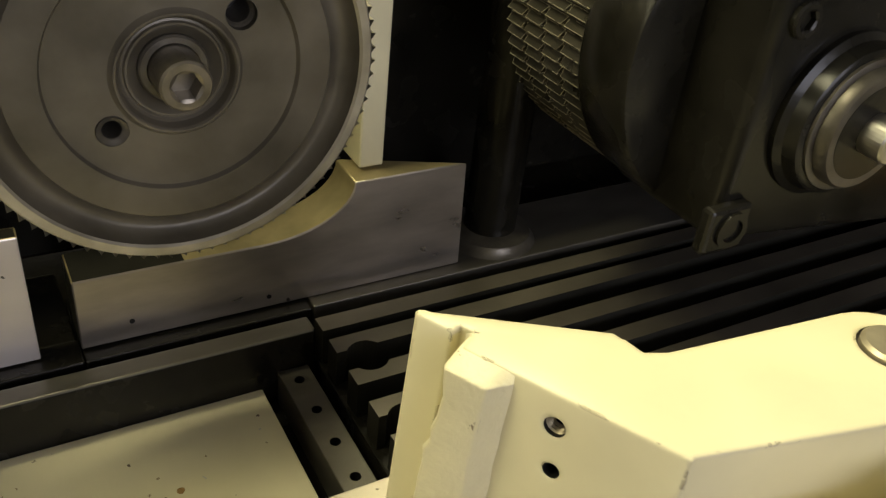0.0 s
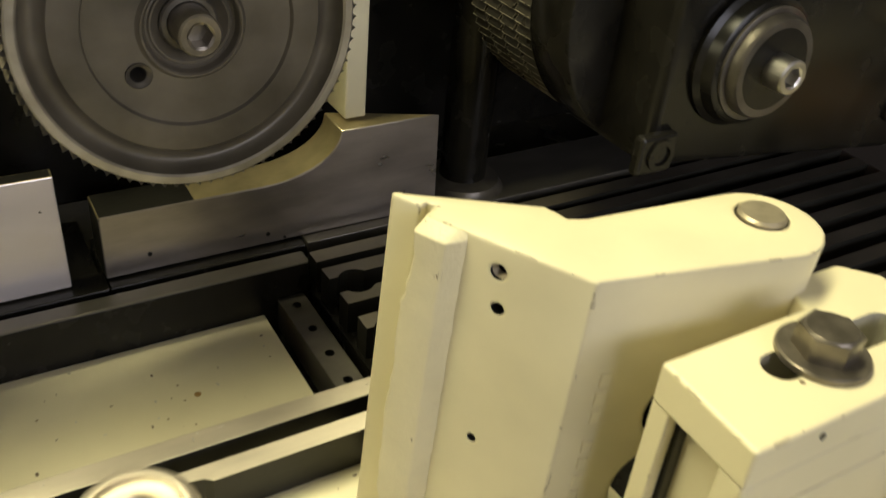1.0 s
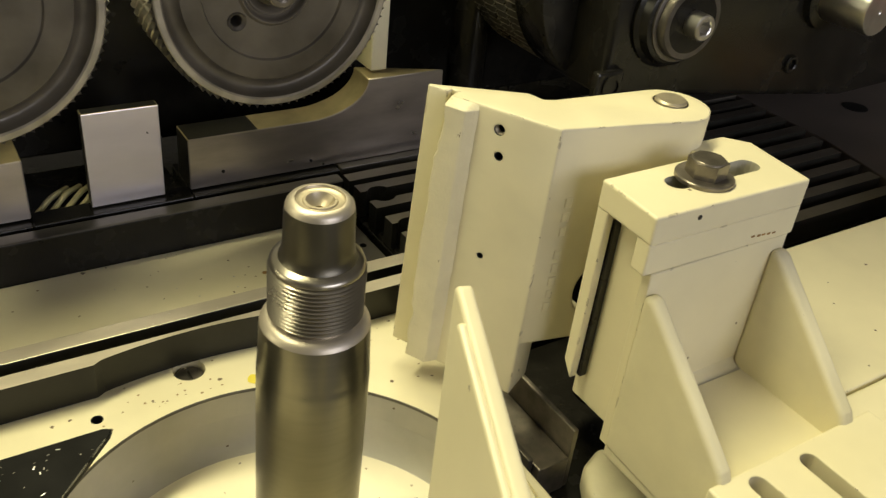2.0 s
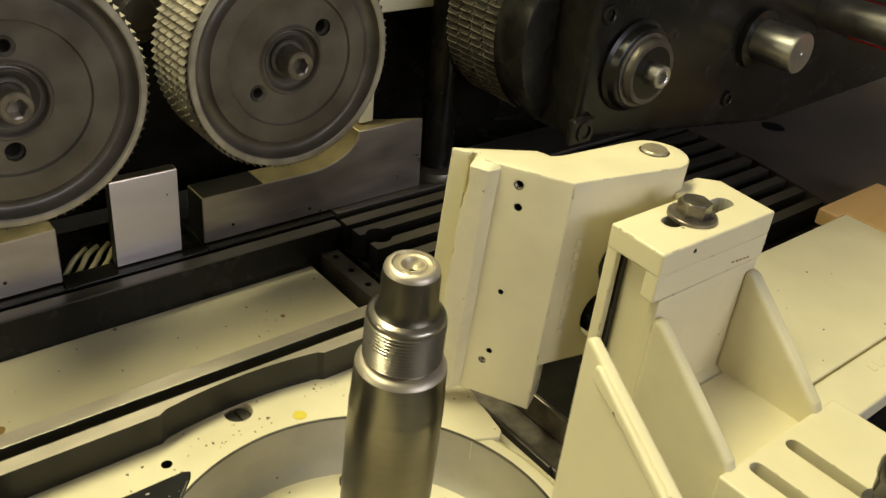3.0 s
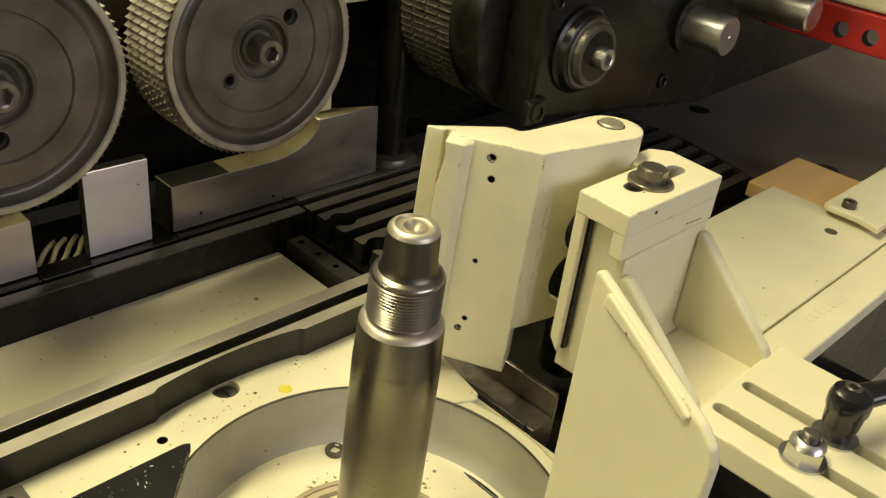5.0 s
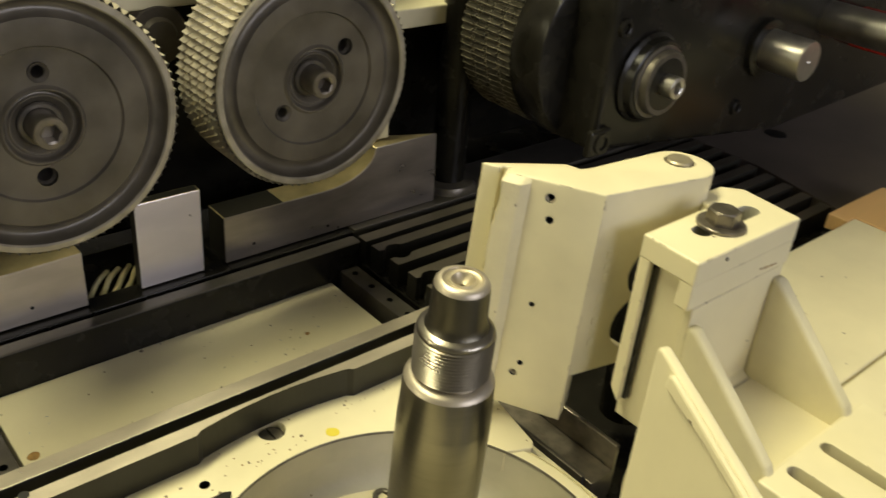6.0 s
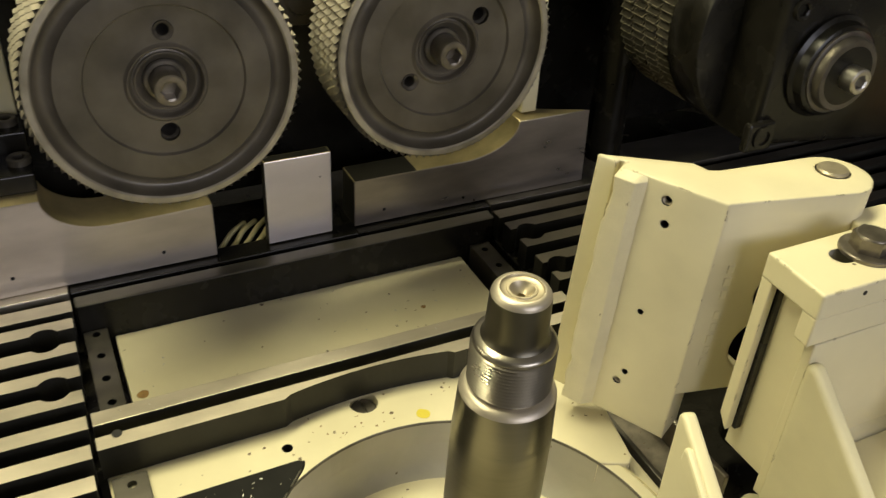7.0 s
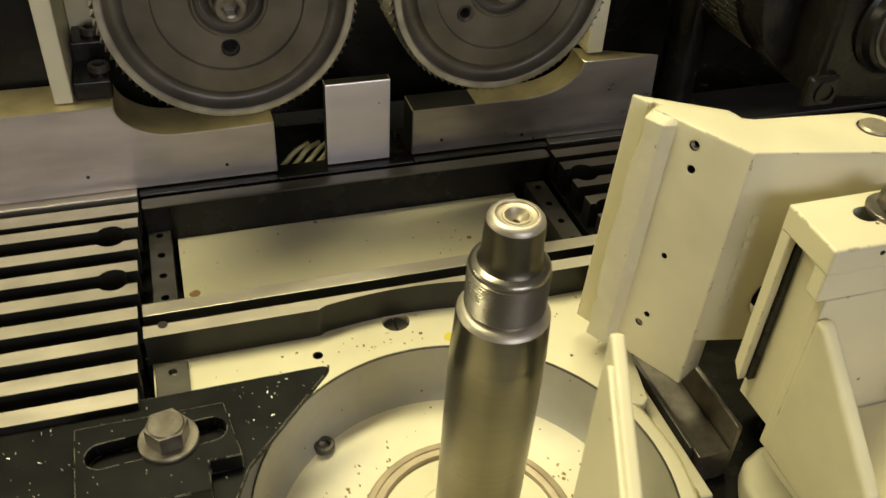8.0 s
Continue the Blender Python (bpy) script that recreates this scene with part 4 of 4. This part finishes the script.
part("plate", moved(prism([(0.0, -0.10), (0.0, 0.2465), (-0.0015, 0.2484), (-0.004, 0.2476), (-0.031, 0.2384), (-0.064, 0.2272), (-0.0705, 0.2225), (-0.073, 0.2160), (-0.073, -0.10)], -0.0022, 0.0022, "x", 0.0012), GUSSET), CREAM, fg)
part("weld_bead", moved(prism([(-0.0095, 0.2385), (-0.0100, 0.2438), (-0.0118, 0.2446), (-0.031, 0.2378), (-0.054, 0.2299), (-0.060, 0.2272), (-0.058, 0.2240), (-0.031, 0.2336)], -0.0040, -0.0016, "x", 0.0011), GUSSET), CREAM_SPECK, fg)

# black clamp plate with bolt
clamp = thing("clamp_plate", "black steel clamp plate with metal chips", "clamp plate")
part("plate", prism([(-0.42, 0.169), (-0.068, 0.1715), (-0.064, 0.1695), (-0.066, 0.166), (-0.120, 0.107), (-0.130, 0.085), (-0.42, 0.085)], 0.0308, 0.0345, r=0.0006), BLACKPLATE, clamp)
part("spacer", box(-0.40, -0.178, 0.088, 0.160, 0.0146, 0.0306, 0.001), BLACK, clamp)
blk2 = thing("slotted_block", "black slotted clamp block on the clamp plate", "clamp block")
sbk = part("block", prism([(-0.2060, 0.088), (-0.2075, 0.146), (-0.1285, 0.146), (-0.1225, 0.1065), (-0.140, 0.1065), (-0.140, 0.088)], 0.0348, 0.0465, r=0.0008), BLACKPLATE, blk2)
cut(sbk, prism(arc(-0.137, 0.128, 0.0085, -90, 90, 10) + arc(-0.1935, 0.124, 0.0085, 90, 270, 10), 0.0368, 0.06))
hex_bolt("dark hexagon bolt and washer on the black clamp block", pose(-0.1590, 0.1255, 0.0465), 0.0115, 0.0105, 0.0160, "clamp bolts")

# side table with board
side = thing("side_table", "cream-painted side table with a seam and dark specks", "side table")
part("top", prism([(0.270, 0.0015), (0.566, 0.0015), (0.566, 0.124), (0.270, 0.124)], 0.036, 0.055, r=0.001), CREAM, side)
part("flush_screw", cyl(0.0058, 0.0, 0.0006, pose(0.520, 0.042, 0.0550), 24), BOLT, side, "dark flush socket screw")
for i in range(7):
    part("cast_mark", moved(box(-0.0022 - 0.0008 * (i % 2), 0.0022, -0.0042, 0.0034 + 0.0004 * (i % 3), 0, 0.0003, 0.0001, 1), pose(0.358 + 0.0092 * i, -0.0125 - 0.0006 * i, 0.0547, 0, 0, -6)), CREAM, side)
part("front_strip", prism([(0.270, -0.030), (0.285, -0.0345), (0.350, -0.0345), (0.80, -0.0335), (0.80, 0.0), (0.270, 0.0)], 0.040, 0.0548, r=0.002), CREAM, side)
part("skirt", box(0.30, 0.80, -0.024, -0.012, -0.12, 0.040, 0.002), BLACK, side)
board = thing("wooden_board", "pale brown wooden board beside the side table", "board")
part("board", prism([(0.567, 0.0), (0.567, 0.1246), (0.552, 0.1246), (0.552, 0.1440), (0.663, 0.1440), (0.663, 0.0)], 0.040, 0.0555, r=0.001), WOOD, board)
fix = thing("corner_fitting", "cream-painted fitting with dark screws on the side table", "fitting")
part("plate", prism([(0.552, 0.0660), (0.547, 0.0600), (0.5475, 0.0300), (0.541, 0.0095), (0.80, 0.0095), (0.80, 0.0660)], 0.0602, 0.0665, r=0.0016), CREAM, fix)
part("pad", prism([(0.570, 0.0640), (0.570, 0.0110), (0.80, 0.0110), (0.80, 0.0640)], 0.0552, 0.0602), CREAM, fix)
part("socket_screw", socket_screw_mesh(0.0065, 0.007, pose(0.561, 0.047, 0.0665)), BOLT, fix)


# loose metal slivers left from machining
chips = bmesh.new()
rg = random.Random(11)
spots = [(rg.uniform(-0.40, -0.09), rg.uniform(0.115, 0.166), 0.0346) for _ in range(70)] + [(rg.uniform(-0.16, 0.15), rg.uniform(0.241, 0.250), 0.0371) for _ in range(14)]
spots += [(rg.uniform(-0.16, -0.07), rg.uniform(0.217, 0.229), 0.0381) for _ in range(5)]
spots += [(rg.uniform(-0.14, 0.12), rg.uniform(0.27, 0.335), 0.0091) for _ in range(10)]
for x, y, z in spots:
    if z > 0.034 and z < 0.035 and x > -0.12 and y < 0.107 + (x + 0.12) * 1.05 + 0.004:
        continue
    bmesh.ops.create_cube(chips, size=1, matrix=pose(x, y, z + 0.0002, rg.uniform(-10, 10), rg.uniform(-10, 10), rg.uniform(0, 180)) @ Matrix.Diagonal((rg.uniform(0.0006, 0.0022), rg.uniform(0.0003, 0.0006), 0.0003, 1)))
tagged(part("metal_chips", chips, ZINC), "tiny bright metal slivers scattered on plates and bars", "metal chips", kind="stuff")

# brown paint flakes in the spindle well
flakes = bmesh.new()
rg = random.Random(23)
for _ in range(110):
    a, rr = rg.uniform(-10, 190), 0.066 + 0.038 * rg.random() ** 0.8
    x, y, zf = WX + rr * math.cos(radians(a)), WY + rr * math.sin(radians(a)), -0.0319
    k = rg.uniform(0.0006, 0.0016)
    fl = [flakes.verts.new((x + k * rg.uniform(0.6, 1.2) * math.cos(q), y + k * rg.uniform(0.6, 1.6) * math.sin(q), zf + rg.uniform(0.0002, 0.0007))) for q in (0.2, 1.5, 2.6, 3.9, 5.2)]
    flakes.faces.new(fl)
for _ in range(26):
    x, y = rg.uniform(-0.05, 0.125), rg.uniform(0.196, 0.214)
    k = rg.uniform(0.0004, 0.0009)
    flakes.faces.new([flakes.verts.new((x + k * math.cos(q), y + k * math.sin(q), 0.0147)) for q in (0.2, 1.5, 2.6, 3.9, 5.2)])
tagged(part("paint_flakes", flakes, FLAKE), "small brown flakes lying in the spindle well", "flakes", kind="stuff")
